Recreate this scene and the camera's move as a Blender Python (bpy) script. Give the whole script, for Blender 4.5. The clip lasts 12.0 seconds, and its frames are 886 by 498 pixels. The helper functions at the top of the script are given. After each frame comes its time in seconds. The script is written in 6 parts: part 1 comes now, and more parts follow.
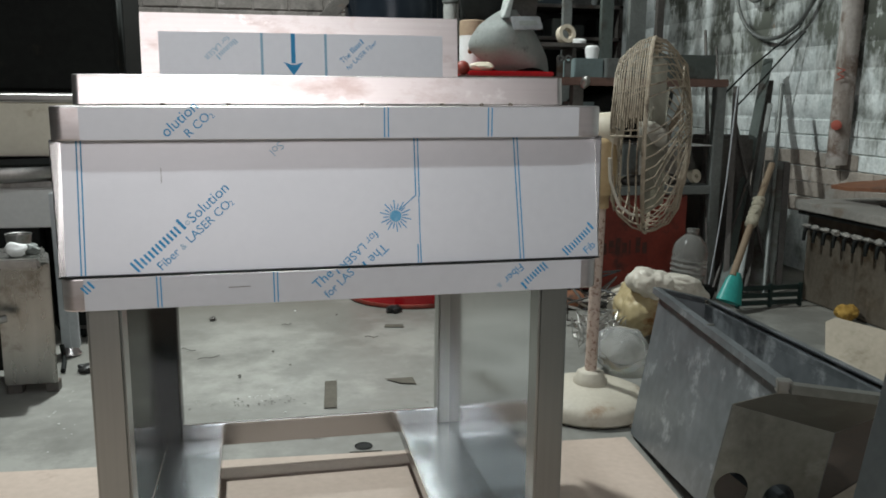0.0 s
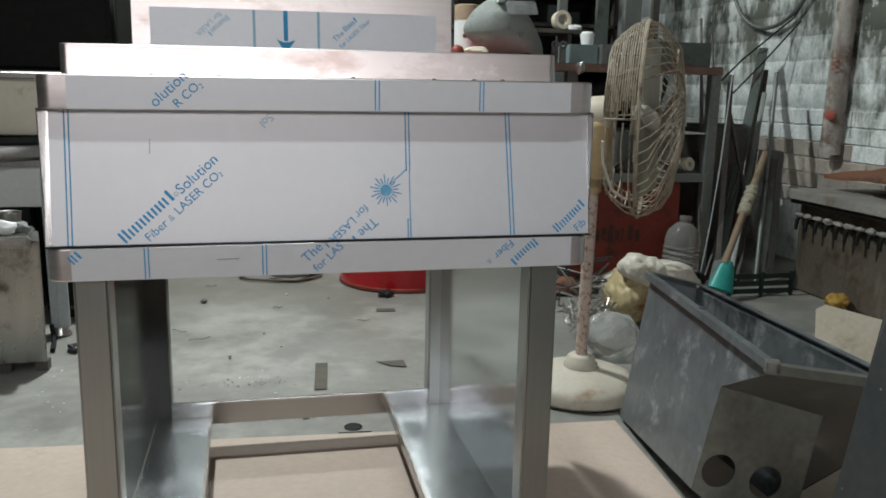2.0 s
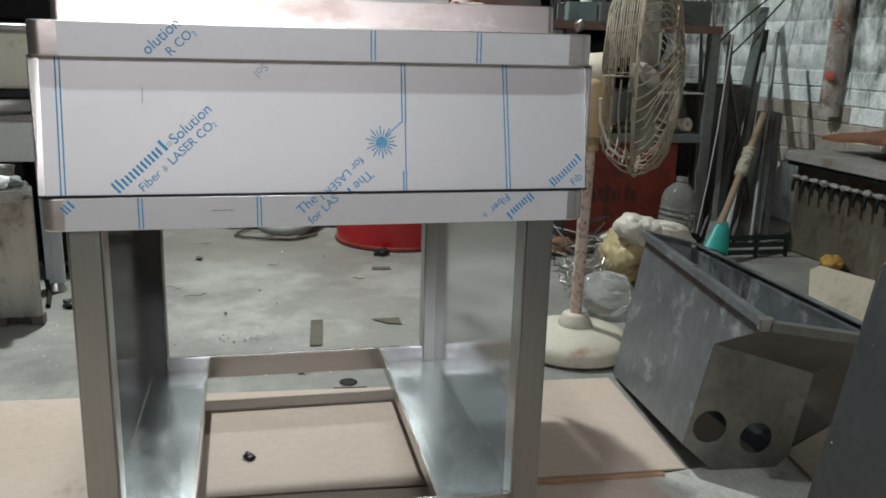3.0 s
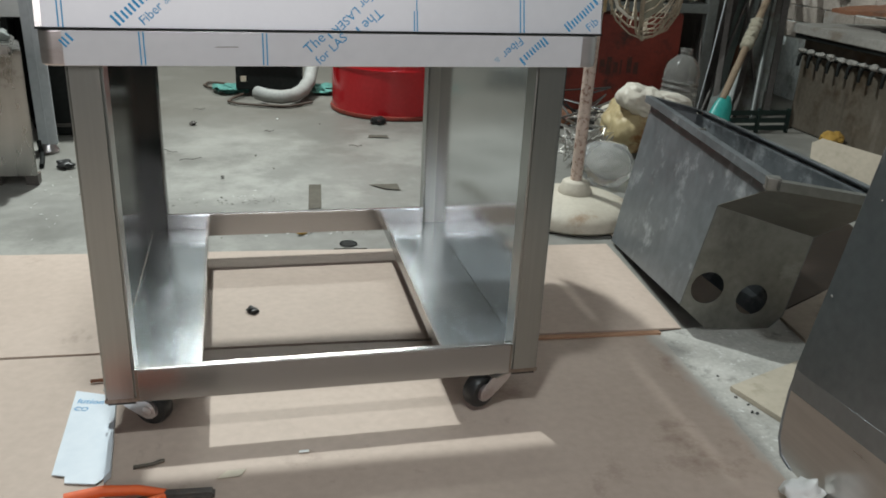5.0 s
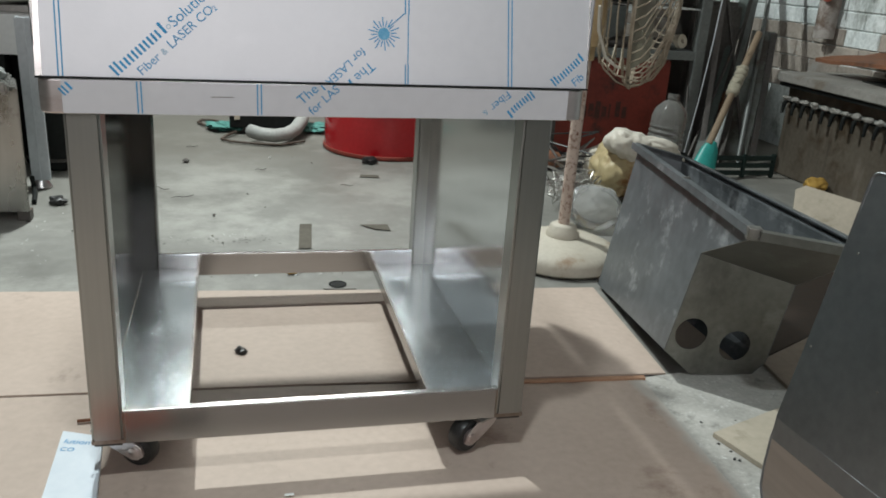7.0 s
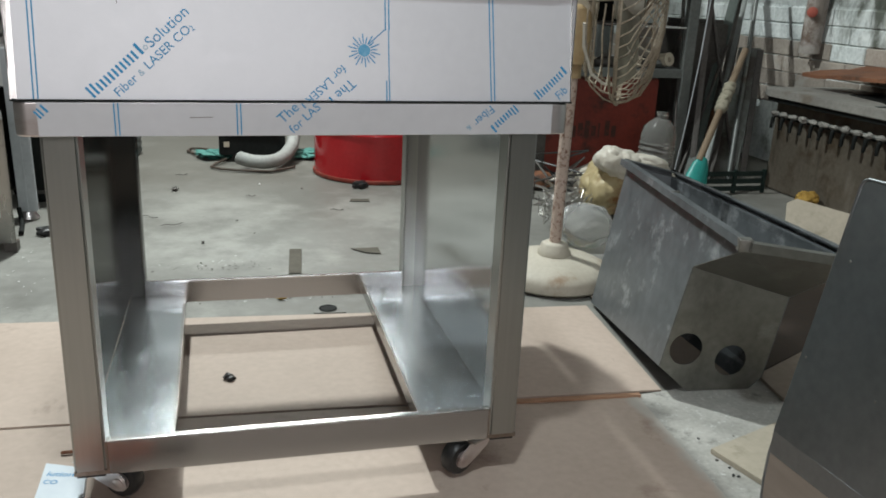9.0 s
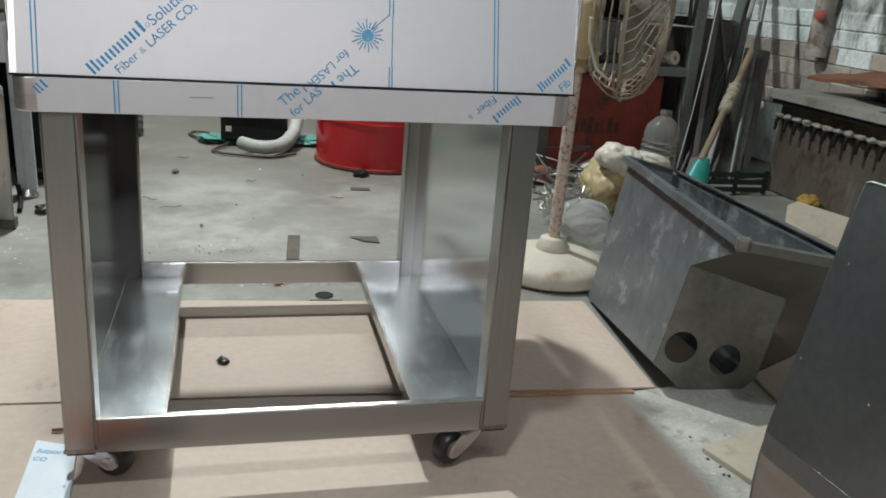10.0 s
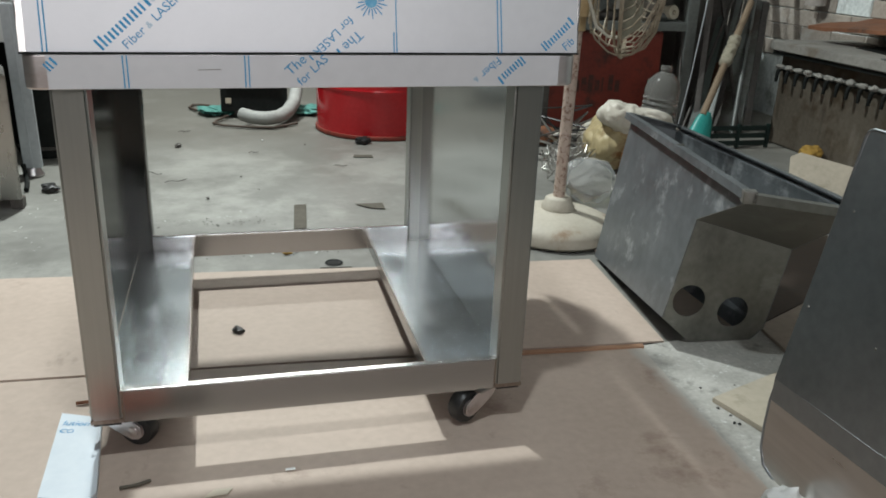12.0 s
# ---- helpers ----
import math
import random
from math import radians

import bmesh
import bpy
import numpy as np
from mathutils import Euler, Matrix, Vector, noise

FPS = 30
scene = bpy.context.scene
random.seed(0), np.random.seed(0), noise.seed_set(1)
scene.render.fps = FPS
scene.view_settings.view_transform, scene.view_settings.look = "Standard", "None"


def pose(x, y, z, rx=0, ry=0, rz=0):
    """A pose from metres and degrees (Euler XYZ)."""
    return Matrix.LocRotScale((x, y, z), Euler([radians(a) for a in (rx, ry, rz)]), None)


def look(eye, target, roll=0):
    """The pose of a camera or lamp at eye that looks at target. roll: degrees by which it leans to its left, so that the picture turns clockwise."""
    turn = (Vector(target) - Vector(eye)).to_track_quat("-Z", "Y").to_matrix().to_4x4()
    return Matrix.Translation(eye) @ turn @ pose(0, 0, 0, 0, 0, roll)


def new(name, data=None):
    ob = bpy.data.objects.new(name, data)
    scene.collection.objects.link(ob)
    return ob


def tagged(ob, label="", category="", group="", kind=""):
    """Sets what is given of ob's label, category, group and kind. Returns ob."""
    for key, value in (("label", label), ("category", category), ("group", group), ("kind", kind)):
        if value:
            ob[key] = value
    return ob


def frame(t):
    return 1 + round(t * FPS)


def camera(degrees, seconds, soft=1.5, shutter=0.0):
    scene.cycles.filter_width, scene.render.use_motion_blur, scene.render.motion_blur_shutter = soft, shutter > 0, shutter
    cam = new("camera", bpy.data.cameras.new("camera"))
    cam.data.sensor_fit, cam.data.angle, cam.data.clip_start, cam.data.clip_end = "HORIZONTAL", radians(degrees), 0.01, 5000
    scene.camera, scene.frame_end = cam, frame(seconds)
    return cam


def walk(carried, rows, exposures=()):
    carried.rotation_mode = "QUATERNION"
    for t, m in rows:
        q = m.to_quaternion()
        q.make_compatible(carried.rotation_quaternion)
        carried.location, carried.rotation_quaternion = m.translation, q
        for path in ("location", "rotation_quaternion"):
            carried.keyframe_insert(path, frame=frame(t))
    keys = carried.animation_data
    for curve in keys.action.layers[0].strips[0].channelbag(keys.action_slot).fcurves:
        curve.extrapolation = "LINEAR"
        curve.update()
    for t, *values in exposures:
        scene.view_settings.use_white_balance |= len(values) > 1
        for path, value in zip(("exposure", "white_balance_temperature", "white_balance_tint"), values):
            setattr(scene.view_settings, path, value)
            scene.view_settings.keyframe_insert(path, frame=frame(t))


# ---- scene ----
cam = camera(56.8, 12.0, soft=1.8)
PATH = [
    (0, (-0.103, -1.205, 0.899), (0.312, 0.719, 0.543), 0.5),
    (0.5, (-0.103, -1.22, 0.912), (0.325, 0.707, 0.591), 0.6),
    (1, (-0.106, -1.223, 0.906), (0.327, 0.705, 0.594), 0.6),
    (1.5, (-0.098, -1.21, 0.886), (0.328, 0.713, 0.54), 0.6),
    (2, (-0.097, -1.206, 0.877), (0.332, 0.71, 0.497), 1.2),
    (2.5, (-0.096, -1.205, 0.871), (0.341, 0.697, 0.434), 1.6),
    (3, (-0.096, -1.205, 0.864), (0.341, 0.69, 0.393), 1.7),
    (3.5, (-0.101, -1.203, 0.836), (0.34, 0.664, 0.269), 2.2),
    (3.7, (-0.104, -1.2, 0.826), (0.334, 0.645, 0.191), 2.5),
    (5.3, (-0.124, -1.202, 0.809), (0.333, 0.598, 0.068), 3.1),
    (5.5, (-0.125, -1.201, 0.81), (0.338, 0.6, 0.073), 3.8),
    (6, (-0.122, -1.212, 0.829), (0.328, 0.599, 0.11), 4.3),
    (6.5, (-0.122, -1.218, 0.834), (0.346, 0.607, 0.162), 4.1),
    (8.3, (-0.122, -1.209, 0.824), (0.363, 0.621, 0.18), 3.6),
    (8.5, (-0.111, -1.205, 0.819), (0.367, 0.635, 0.198), 3.0),
    (9, (-0.104, -1.207, 0.817), (0.384, 0.638, 0.217), 2.6),
    (9.5, (-0.099, -1.204, 0.808), (0.385, 0.64, 0.204), 4.5),
    (10, (-0.1, -1.205, 0.811), (0.389, 0.634, 0.194), 4.5),
    (10.5, (-0.1, -1.201, 0.807), (0.416, 0.629, 0.188), 4.1),
    (11, (-0.121, -1.221, 0.817), (0.396, 0.611, 0.203), 2.8),
    (11.5, (-0.124, -1.218, 0.809), (0.397, 0.603, 0.167), 2.8),
    (12, (-0.117, -1.22, 0.812), (0.364, 0.592, 0.115), 2.4),
]
walk(cam, [(t, look(eye, target, roll)) for t, eye, target, roll in PATH],
     [(0, -0.54), (2.5, -0.56), (3.1, -0.44), (3.7, -0.32), (5.5, -0.33), (8.5, -0.31), (12, -0.31)])

# ---- light ----
world = bpy.data.worlds.new("workshop_air")
scene.world = world
world.use_nodes = True
world.node_tree.nodes["Background"].inputs["Color"].default_value = (0.75, 0.85, 1.0, 1)
world.node_tree.nodes["Background"].inputs["Strength"].default_value = 0.02


def tube_light(name, eye, target, power, size_x, size_y, color):
    data = bpy.data.lights.new(name, "AREA")
    data.shape, data.size, data.size_y, data.energy, data.color = "RECTANGLE", size_x, size_y, power, color
    ob = new(name, data)
    ob.matrix_world = look(eye, target)
    return ob


tube_light("rear_ceiling_tube", (-0.5, 2.16, 3.35), (-0.45, 2.1, 0.0), 178, 0.1, 0.12, (0.925, 1.0, 0.985))
tube_light("front_ceiling_tube", (-0.18, -0.75, 2.65), (-0.18, -0.74, 0.0), 29, 0.14, 0.1, (0.9, 0.985, 1.0))
# broad unseen source behind the viewpoint, added to whiten bare steel and film
tube_light("unseen_front_light", (-0.5, -3.7, 1.75), (-0.1, 0.0, 1.0), 50, 2.8, 0.5, (1.0, 0.945, 0.94))
tube_light("far_ceiling_tube", (0.5, 4.0, 2.6), (0.6, 0.9, 0.0), 58, 1.9, 0.12, (0.95, 1.0, 0.95))


# ---- materials ----
def mat(name, dark, light, rough=0.6, metal=0.0, scale=6.0, fine=90.0, bump=0.15, stretch=(1, 1, 1),
        spot=None, spot_scale=4.0, spot_cut=0.62, vary=0.0, rough_vary=0.15, spec=0.5, world=False, spot_stretch=(1, 1, 1)):
    """A surface of two tones at two scales, with relief, uneven gloss and, if given, stains of a third colour."""
    m = bpy.data.materials.new(name)
    m.use_nodes = True
    nt = m.node_tree
    n, l = nt.nodes, nt.links
    bsdf = n["Principled BSDF"]
    tc = n.new("ShaderNodeTexCoord")
    mp = n.new("ShaderNodeMapping")
    mp.inputs["Scale"].default_value = stretch
    info = n.new("ShaderNodeObjectInfo")
    shift = n.new("ShaderNodeVectorMath")
    shift.operation = "ADD"
    mul = n.new("ShaderNodeMath")
    mul.operation, mul.inputs[1].default_value = "MULTIPLY", 7.0
    l.new(info.outputs["Random"], mul.inputs[0])
    if world:
        l.new(n.new("ShaderNodeNewGeometry").outputs["Position"], shift.inputs[0])
    else:
        l.new(tc.outputs["Object"], shift.inputs[0])
        l.new(mul.outputs[0], shift.inputs[1])
    l.new(shift.outputs[0], mp.inputs["Vector"])
    big = n.new("ShaderNodeTexNoise")
    big.inputs["Scale"].default_value, big.inputs["Detail"].default_value, big.inputs["Roughness"].default_value = scale, 5, 0.6
    small = n.new("ShaderNodeTexNoise")
    small.inputs["Scale"].default_value, small.inputs["Detail"].default_value = fine, 3
    l.new(shift.outputs[0], big.inputs["Vector"])
    l.new(mp.outputs[0], small.inputs["Vector"])
    mixf = n.new("ShaderNodeMix")
    mixf.inputs["Factor"].default_value = 0.4
    l.new(big.outputs["Fac"], mixf.inputs[2])
    l.new(small.outputs["Fac"], mixf.inputs[3])
    ramp = n.new("ShaderNodeValToRGB")
    ramp.color_ramp.elements[0].position, ramp.color_ramp.elements[1].position = 0.34, 0.66
    ramp.color_ramp.elements[0].color, ramp.color_ramp.elements[1].color = (*dark, 1), (*light, 1)
    l.new(mixf.outputs[0], ramp.inputs[0])
    color = ramp.outputs[0]
    if spot:
        st = n.new("ShaderNodeTexNoise")
        st.inputs["Scale"].default_value, st.inputs["Detail"].default_value, st.inputs["Roughness"].default_value = spot_scale, 7, 0.68
        sm = n.new("ShaderNodeMapping")
        sm.inputs["Scale"].default_value = spot_stretch
        l.new(shift.outputs[0], sm.inputs["Vector"])
        l.new(sm.outputs[0], st.inputs["Vector"])
        cut = n.new("ShaderNodeMapRange")
        cut.inputs["From Min"].default_value, cut.inputs["From Max"].default_value = spot_cut - 0.05, spot_cut + 0.07
        l.new(st.outputs["Fac"], cut.inputs["Value"])
        mx = n.new("ShaderNodeMix")
        mx.data_type = "RGBA"
        l.new(cut.outputs[0], mx.inputs["Factor"])
        l.new(color, mx.inputs[6])
        mx.inputs[7].default_value = (*spot, 1)
        color = mx.outputs[2]
    if vary:
        hsv = n.new("ShaderNodeHueSaturation")
        mr = n.new("ShaderNodeMapRange")
        mr.inputs["To Min"].default_value, mr.inputs["To Max"].default_value = 1 - vary, 1 + vary
        l.new(info.outputs["Random"], mr.inputs["Value"])
        l.new(mr.outputs[0], hsv.inputs["Value"])
        l.new(color, hsv.inputs["Color"])
        color = hsv.outputs[0]
    l.new(color, bsdf.inputs["Base Color"])
    rr = n.new("ShaderNodeMapRange")
    rr.inputs["From Min"].default_value, rr.inputs["From Max"].default_value = 0.3, 0.7
    rr.inputs["To Min"].default_value, rr.inputs["To Max"].default_value = max(0.03, rough - rough_vary / 2), min(1, rough + rough_vary / 2)
    l.new(mixf.outputs[0], rr.inputs["Value"])
    l.new(rr.outputs[0], bsdf.inputs["Roughness"])
    bsdf.inputs["Metallic"].default_value = metal
    bsdf.inputs["Specular IOR Level"].default_value = spec
    if bump:
        b = n.new("ShaderNodeBump")
        b.inputs["Strength"].default_value, b.inputs["Distance"].default_value = bump, 0.004
        l.new(mixf.outputs[0], b.inputs["Height"])
        l.new(b.outputs[0], bsdf.inputs["Normal"])
    return m


def stain(m, color, scale, cut, width=0.06, stretch=(1, 1, 1), detail=6, amount=1.0, world=False, rough=None):
    """Another layer of marks over a material's colour, where a noise passes cut."""
    n, l = m.node_tree.nodes, m.node_tree.links
    bsdf = n["Principled BSDF"]
    old = bsdf.inputs["Base Color"].links[0].from_socket
    mp = n.new("ShaderNodeMapping")
    mp.inputs["Scale"].default_value = stretch
    mp.inputs["Location"].default_value = (scale * 1.7, scale * 0.6, cut * 9)
    l.new(n.new("ShaderNodeNewGeometry").outputs["Position"] if world else n.new("ShaderNodeTexCoord").outputs["Object"], mp.inputs["Vector"])
    tex = n.new("ShaderNodeTexNoise")
    tex.inputs["Scale"].default_value, tex.inputs["Detail"].default_value, tex.inputs["Roughness"].default_value = scale, detail, 0.65
    l.new(mp.outputs[0], tex.inputs["Vector"])
    r = n.new("ShaderNodeMapRange")
    r.inputs["From Min"].default_value, r.inputs["From Max"].default_value, r.inputs["To Max"].default_value = cut, cut + width, amount
    l.new(tex.outputs["Fac"], r.inputs["Value"])
    mx = n.new("ShaderNodeMix")
    mx.data_type = "RGBA"
    mx.inputs[7].default_value = (*color, 1)
    l.new(r.outputs[0], mx.inputs["Factor"])
    l.new(old, mx.inputs[6])
    l.new(mx.outputs[2], bsdf.inputs["Base Color"])
    if rough is not None:
        was = bsdf.inputs["Roughness"].links[0].from_socket
        mr = n.new("ShaderNodeMix")
        mr.inputs[3].default_value = rough
        l.new(r.outputs[0], mr.inputs["Factor"])
        l.new(was, mr.inputs[2])
        l.new(mr.outputs[0], bsdf.inputs["Roughness"])
    return m


STEEL_H = mat("brushed_steel_across", (0.41, 0.41, 0.405), (0.45, 0.45, 0.445), 0.245, 1, 3, 1.0, 0.0, (4, 200, 200), rough_vary=0.03)
STEEL_BARE = mat("bare_polished_steel", (0.68, 0.635, 0.63), (0.79, 0.745, 0.74), 0.36, 1, 5, 1.0, 0.01, (3, 120, 120), (0.64, 0.54, 0.52), 5, 0.63, rough_vary=0.1)
stain(STEEL_BARE, (0.46, 0.36, 0.335), 6, 0.55, 0.16, (1, 1, 2.5), 6, 0.75)
stain(STEEL_BARE, (0.95, 0.93, 0.92), 11, 0.6, 0.1, (1, 1, 1.5), 6, 0.8)
STEEL_V = mat("brushed_steel_upright", (0.37, 0.378, 0.358), (0.415, 0.423, 0.402), 0.31, 1, 3, 1.0, 0.0, (200, 200, 4), rough_vary=0.04)
STEEL_P = mat("satin_steel_sheet", (0.43, 0.48, 0.515), (0.56, 0.615, 0.655), 0.21, 0.92, 5, 12, 0.0, rough_vary=0.06)
stain(STEEL_P, (0.66, 0.71, 0.75), 9, 0.5, 0.2, (1, 0.45, 1), 4, 0.6, rough=0.32)
# dark streaks put dim, blotchy reflections into the shelf colour
stain(STEEL_P, (0.24, 0.26, 0.27), 5, 0.5, 0.22, (1, 0.3, 1), 5, 0.6)
# left panel and rear leg: same steel, its dim reflections put into the colour
STEEL_SHADE = mat("mirror_steel_toned_for_shade", (0.14, 0.143, 0.14), (0.19, 0.193, 0.19), 0.14, 1, 3, 30, 0.004, rough_vary=0.08)
STEEL_SHADE.node_tree.nodes["Principled BSDF"].inputs["Specular Tint"].default_value = (0.34, 0.34, 0.33, 1)
stain(STEEL_SHADE, (0.1, 0.096, 0.09), 4, 0.56, 0.14, (1, 1, 0.4), 5, 0.6, rough=0.24)
PALE_GALV = mat("pale_galvanised", (0.44, 0.47, 0.49), (0.58, 0.61, 0.63), 0.5, 0.3, 6, 60, 0.05)
STEEL_M = mat("mirror_steel_sheet", (0.56, 0.58, 0.59), (0.62, 0.64, 0.65), 0.13, 1, 3, 40, 0.008, rough_vary=0.08)
STEEL_DULL = mat("dull_steel", (0.3, 0.3, 0.29), (0.46, 0.45, 0.43), 0.42, 1, 5, 70, 0.06, (1, 1, 1), (0.2, 0.18, 0.15), 6, 0.63)
# upright streaks in the colour stand in for streaked reflections
STEEL_GREASY = mat("greasy_steel_painted_streaks", (0.3, 0.3, 0.28), (0.46, 0.46, 0.43), 0.28, 0.95, 4, 6, 0.02, (4, 4, 0.4), (0.16, 0.14, 0.11), 5, 0.6)
WELD = mat("heat_tinted_weld", (0.22, 0.17, 0.135), (0.38, 0.33, 0.29), 0.4, 1, 40, 200, 0.2)
GALV = mat("galvanised_sheet", (0.1, 0.113, 0.12), (0.185, 0.2, 0.21), 0.4, 0.3, 7, 35, 0.04, (1, 1, 1), (0.36, 0.38, 0.39), 9, 0.62)
stain(GALV, (0.3, 0.325, 0.34), 13, 0.6, 0.12, (1, 0.7, 0.6), 8, 0.4)
stain(GALV, (0.09, 0.1, 0.105), 6, 0.6, 0.14, (1, 1, 1), 6, 0.6)
GALV_WORN = mat("scuffed_galvanised_sheet", (0.19, 0.187, 0.168), (0.3, 0.295, 0.27), 0.38, 0.8, 4, 60, 0.05, (1, 1, 1), (0.34, 0.34, 0.315), 6, 0.64)
stain(GALV_WORN, (0.1, 0.095, 0.082), 5, 0.57, 0.16, (1, 1, 0.5), 6, 0.7)
GALV_DARK = mat("dark_galvanised_sheet", (0.24, 0.262, 0.275), (0.33, 0.352, 0.366), 0.34, 0.95, 3, 50, 0.0, rough_vary=0.06)
FILM = mat("protective_film", (0.66, 0.675, 0.71), (0.71, 0.725, 0.76), 0.44, 0.28, 2, 60, 0.015, rough_vary=0.1, spec=0.4)
FILM_BLUE = mat("blue_film_offcut", (0.64, 0.71, 0.77), (0.72, 0.78, 0.83), 0.35, 0, 5, 60, 0.03)
# pale streaks put into the colour for a mirrored floor
SHEET_REFLECTION = mat("sheet_toned_for_reflection", (0.48, 0.465, 0.445), (0.64, 0.62, 0.595), 0.3, 1, 3, 2.0, 0.02, (2, 2, 30), (0.22, 0.21, 0.2), 3, 0.6, rough_vary=0.12)
INK = mat("blue_print", (0.035, 0.27, 0.53), (0.06, 0.33, 0.6), 0.6, 0, 60, 300, 0.0, spec=0.2)
INK_PALE = mat("pale_blue_print", (0.24, 0.42, 0.56), (0.3, 0.5, 0.64), 0.4, 0, 60, 300, 0.0)
INK_STAR = mat("mottled_blue_print", (0.06, 0.33, 0.58), (0.22, 0.5, 0.7), 0.5, 0, 160, 300, 0.0)
CONCRETE = mat("worn_concrete", (0.175, 0.173, 0.157), (0.26, 0.257, 0.237), 0.5, 0, 2.6, 24, 0.05, (1, 1, 1), (0.325, 0.322, 0.296), 1.9, 0.54, spec=0.38)
stain(CONCRETE, (0.4, 0.405, 0.385), 5, 0.6, 0.2, (1, 0.7, 1), 7, 0.6)
stain(CONCRETE, (0.11, 0.107, 0.095), 2.3, 0.6, 0.16, (1, 1, 1), 8, 0.55)
stain(CONCRETE, (0.07, 0.068, 0.06), 26, 0.68, 0.05, (1, 0.55, 1), 5, 0.8)
# mixes in a darker brown towards the back, with a wavering border
_n, _l = CONCRETE.node_tree.nodes, CONCRETE.node_tree.links
_p = _n["Principled BSDF"]
_old = _p.inputs["Base Color"].links[0].from_socket
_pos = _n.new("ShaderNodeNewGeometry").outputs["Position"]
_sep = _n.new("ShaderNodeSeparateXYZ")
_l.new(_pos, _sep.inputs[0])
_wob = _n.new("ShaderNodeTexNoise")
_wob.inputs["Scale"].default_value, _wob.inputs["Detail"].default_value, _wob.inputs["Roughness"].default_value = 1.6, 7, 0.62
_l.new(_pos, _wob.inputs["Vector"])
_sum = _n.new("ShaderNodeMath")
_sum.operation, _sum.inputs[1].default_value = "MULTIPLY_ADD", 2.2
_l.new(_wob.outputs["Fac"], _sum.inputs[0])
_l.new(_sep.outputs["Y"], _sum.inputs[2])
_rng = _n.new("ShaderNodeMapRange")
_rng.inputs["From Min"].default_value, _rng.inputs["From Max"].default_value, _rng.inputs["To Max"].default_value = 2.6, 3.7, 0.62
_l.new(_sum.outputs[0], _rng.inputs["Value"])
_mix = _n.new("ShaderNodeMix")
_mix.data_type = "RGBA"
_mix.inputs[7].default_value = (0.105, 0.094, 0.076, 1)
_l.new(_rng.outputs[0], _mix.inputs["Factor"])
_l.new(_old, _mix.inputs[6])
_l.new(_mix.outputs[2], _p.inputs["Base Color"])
TERRAZZO = mat("speckled_concrete", (0.33, 0.322, 0.295), (0.51, 0.5, 0.465), 0.6, 0, 12, 110, 0.35, (1, 1, 1), (0.66, 0.67, 0.65), 70, 0.625)
stain(TERRAZZO, (0.17, 0.165, 0.15), 14, 0.6, 0.08, (1, 1, 1), 7, 0.7)
BOARD = mat("brown_packing_board", (0.44, 0.35, 0.288), (0.54, 0.438, 0.37), 0.6, 0, 2.2, 60, 0.06, (1, 1, 1), (0.36, 0.275, 0.22), 3.3, 0.68)
stain(BOARD, (0.27, 0.2, 0.155), 9, 0.655, 0.1, (1, 0.5, 1), 6, 0.7)
DUSTY_BOARD = mat("brown_board_with_dusty_edge", (0.43, 0.342, 0.28), (0.53, 0.43, 0.362), 0.62, 0, 2.2, 60, 0.06, (1, 1, 1), (0.3, 0.215, 0.17), 4.5, 0.65)
_n, _l = DUSTY_BOARD.node_tree.nodes, DUSTY_BOARD.node_tree.links
_p = _n["Principled BSDF"]
_old = _p.inputs["Base Color"].links[0].from_socket
_sep, _tc = _n.new("ShaderNodeSeparateXYZ"), _n.new("ShaderNodeTexCoord")
_l.new(_tc.outputs["Object"], _sep.inputs[0])
_wob = _n.new("ShaderNodeTexNoise")
_wob.inputs["Scale"].default_value, _wob.inputs["Detail"].default_value = 22, 6
_l.new(_tc.outputs["Object"], _wob.inputs["Vector"])
_sum = _n.new("ShaderNodeMath")
_sum.operation, _sum.inputs[1].default_value = "MULTIPLY_ADD", 0.05
_l.new(_wob.outputs["Fac"], _sum.inputs[0])
_l.new(_sep.outputs["X"], _sum.inputs[2])
_rng = _n.new("ShaderNodeMapRange")
_rng.inputs["From Min"].default_value, _rng.inputs["From Max"].default_value = 0.71, 0.73
_l.new(_sum.outputs[0], _rng.inputs["Value"])
_mix = _n.new("ShaderNodeMix")
_mix.data_type = "RGBA"
_mix.inputs[7].default_value = (0.47, 0.44, 0.395, 1)
_l.new(_rng.outputs[0], _mix.inputs["Factor"])
_l.new(_old, _mix.inputs[6])
_l.new(_mix.outputs[2], _p.inputs["Base Color"])
stain(DUSTY_BOARD, (0.25, 0.18, 0.14), 8, 0.64, 0.1, (1, 0.45, 1), 6, 0.7)
stain(DUSTY_BOARD, (0.62, 0.55, 0.48), 3, 0.58, 0.15, (1, 1, 1), 6, 0.5)
GLOSS_BLACK = mat("sooty_gloss_black", (0.006, 0.007, 0.0065), (0.013, 0.015, 0.0135), 0.6, 0, 4, 50, 0.1, (1, 1, 1), (0.03, 0.028, 0.02), 6, 0.66, rough_vary=0.1, spec=0.12)
BOARD_EDGE = mat("board_edge", (0.36, 0.2, 0.12), (0.45, 0.27, 0.17), 0.8, 0, 20, 200, 0.3)
WORN_PRINT = mat("worn_dark_print", (0.045, 0.022, 0.016), (0.1, 0.035, 0.025), 0.7, 0, 30, 90, 0.1, (1, 1, 1), (0.16, 0.03, 0.02), 40, 0.6)
DULL_BOARD = mat("plain_brown_board", (0.36, 0.3, 0.245), (0.46, 0.385, 0.315), 0.75, 0, 4, 60, 0.1, (1, 1, 1), (0.26, 0.2, 0.15), 5, 0.64)
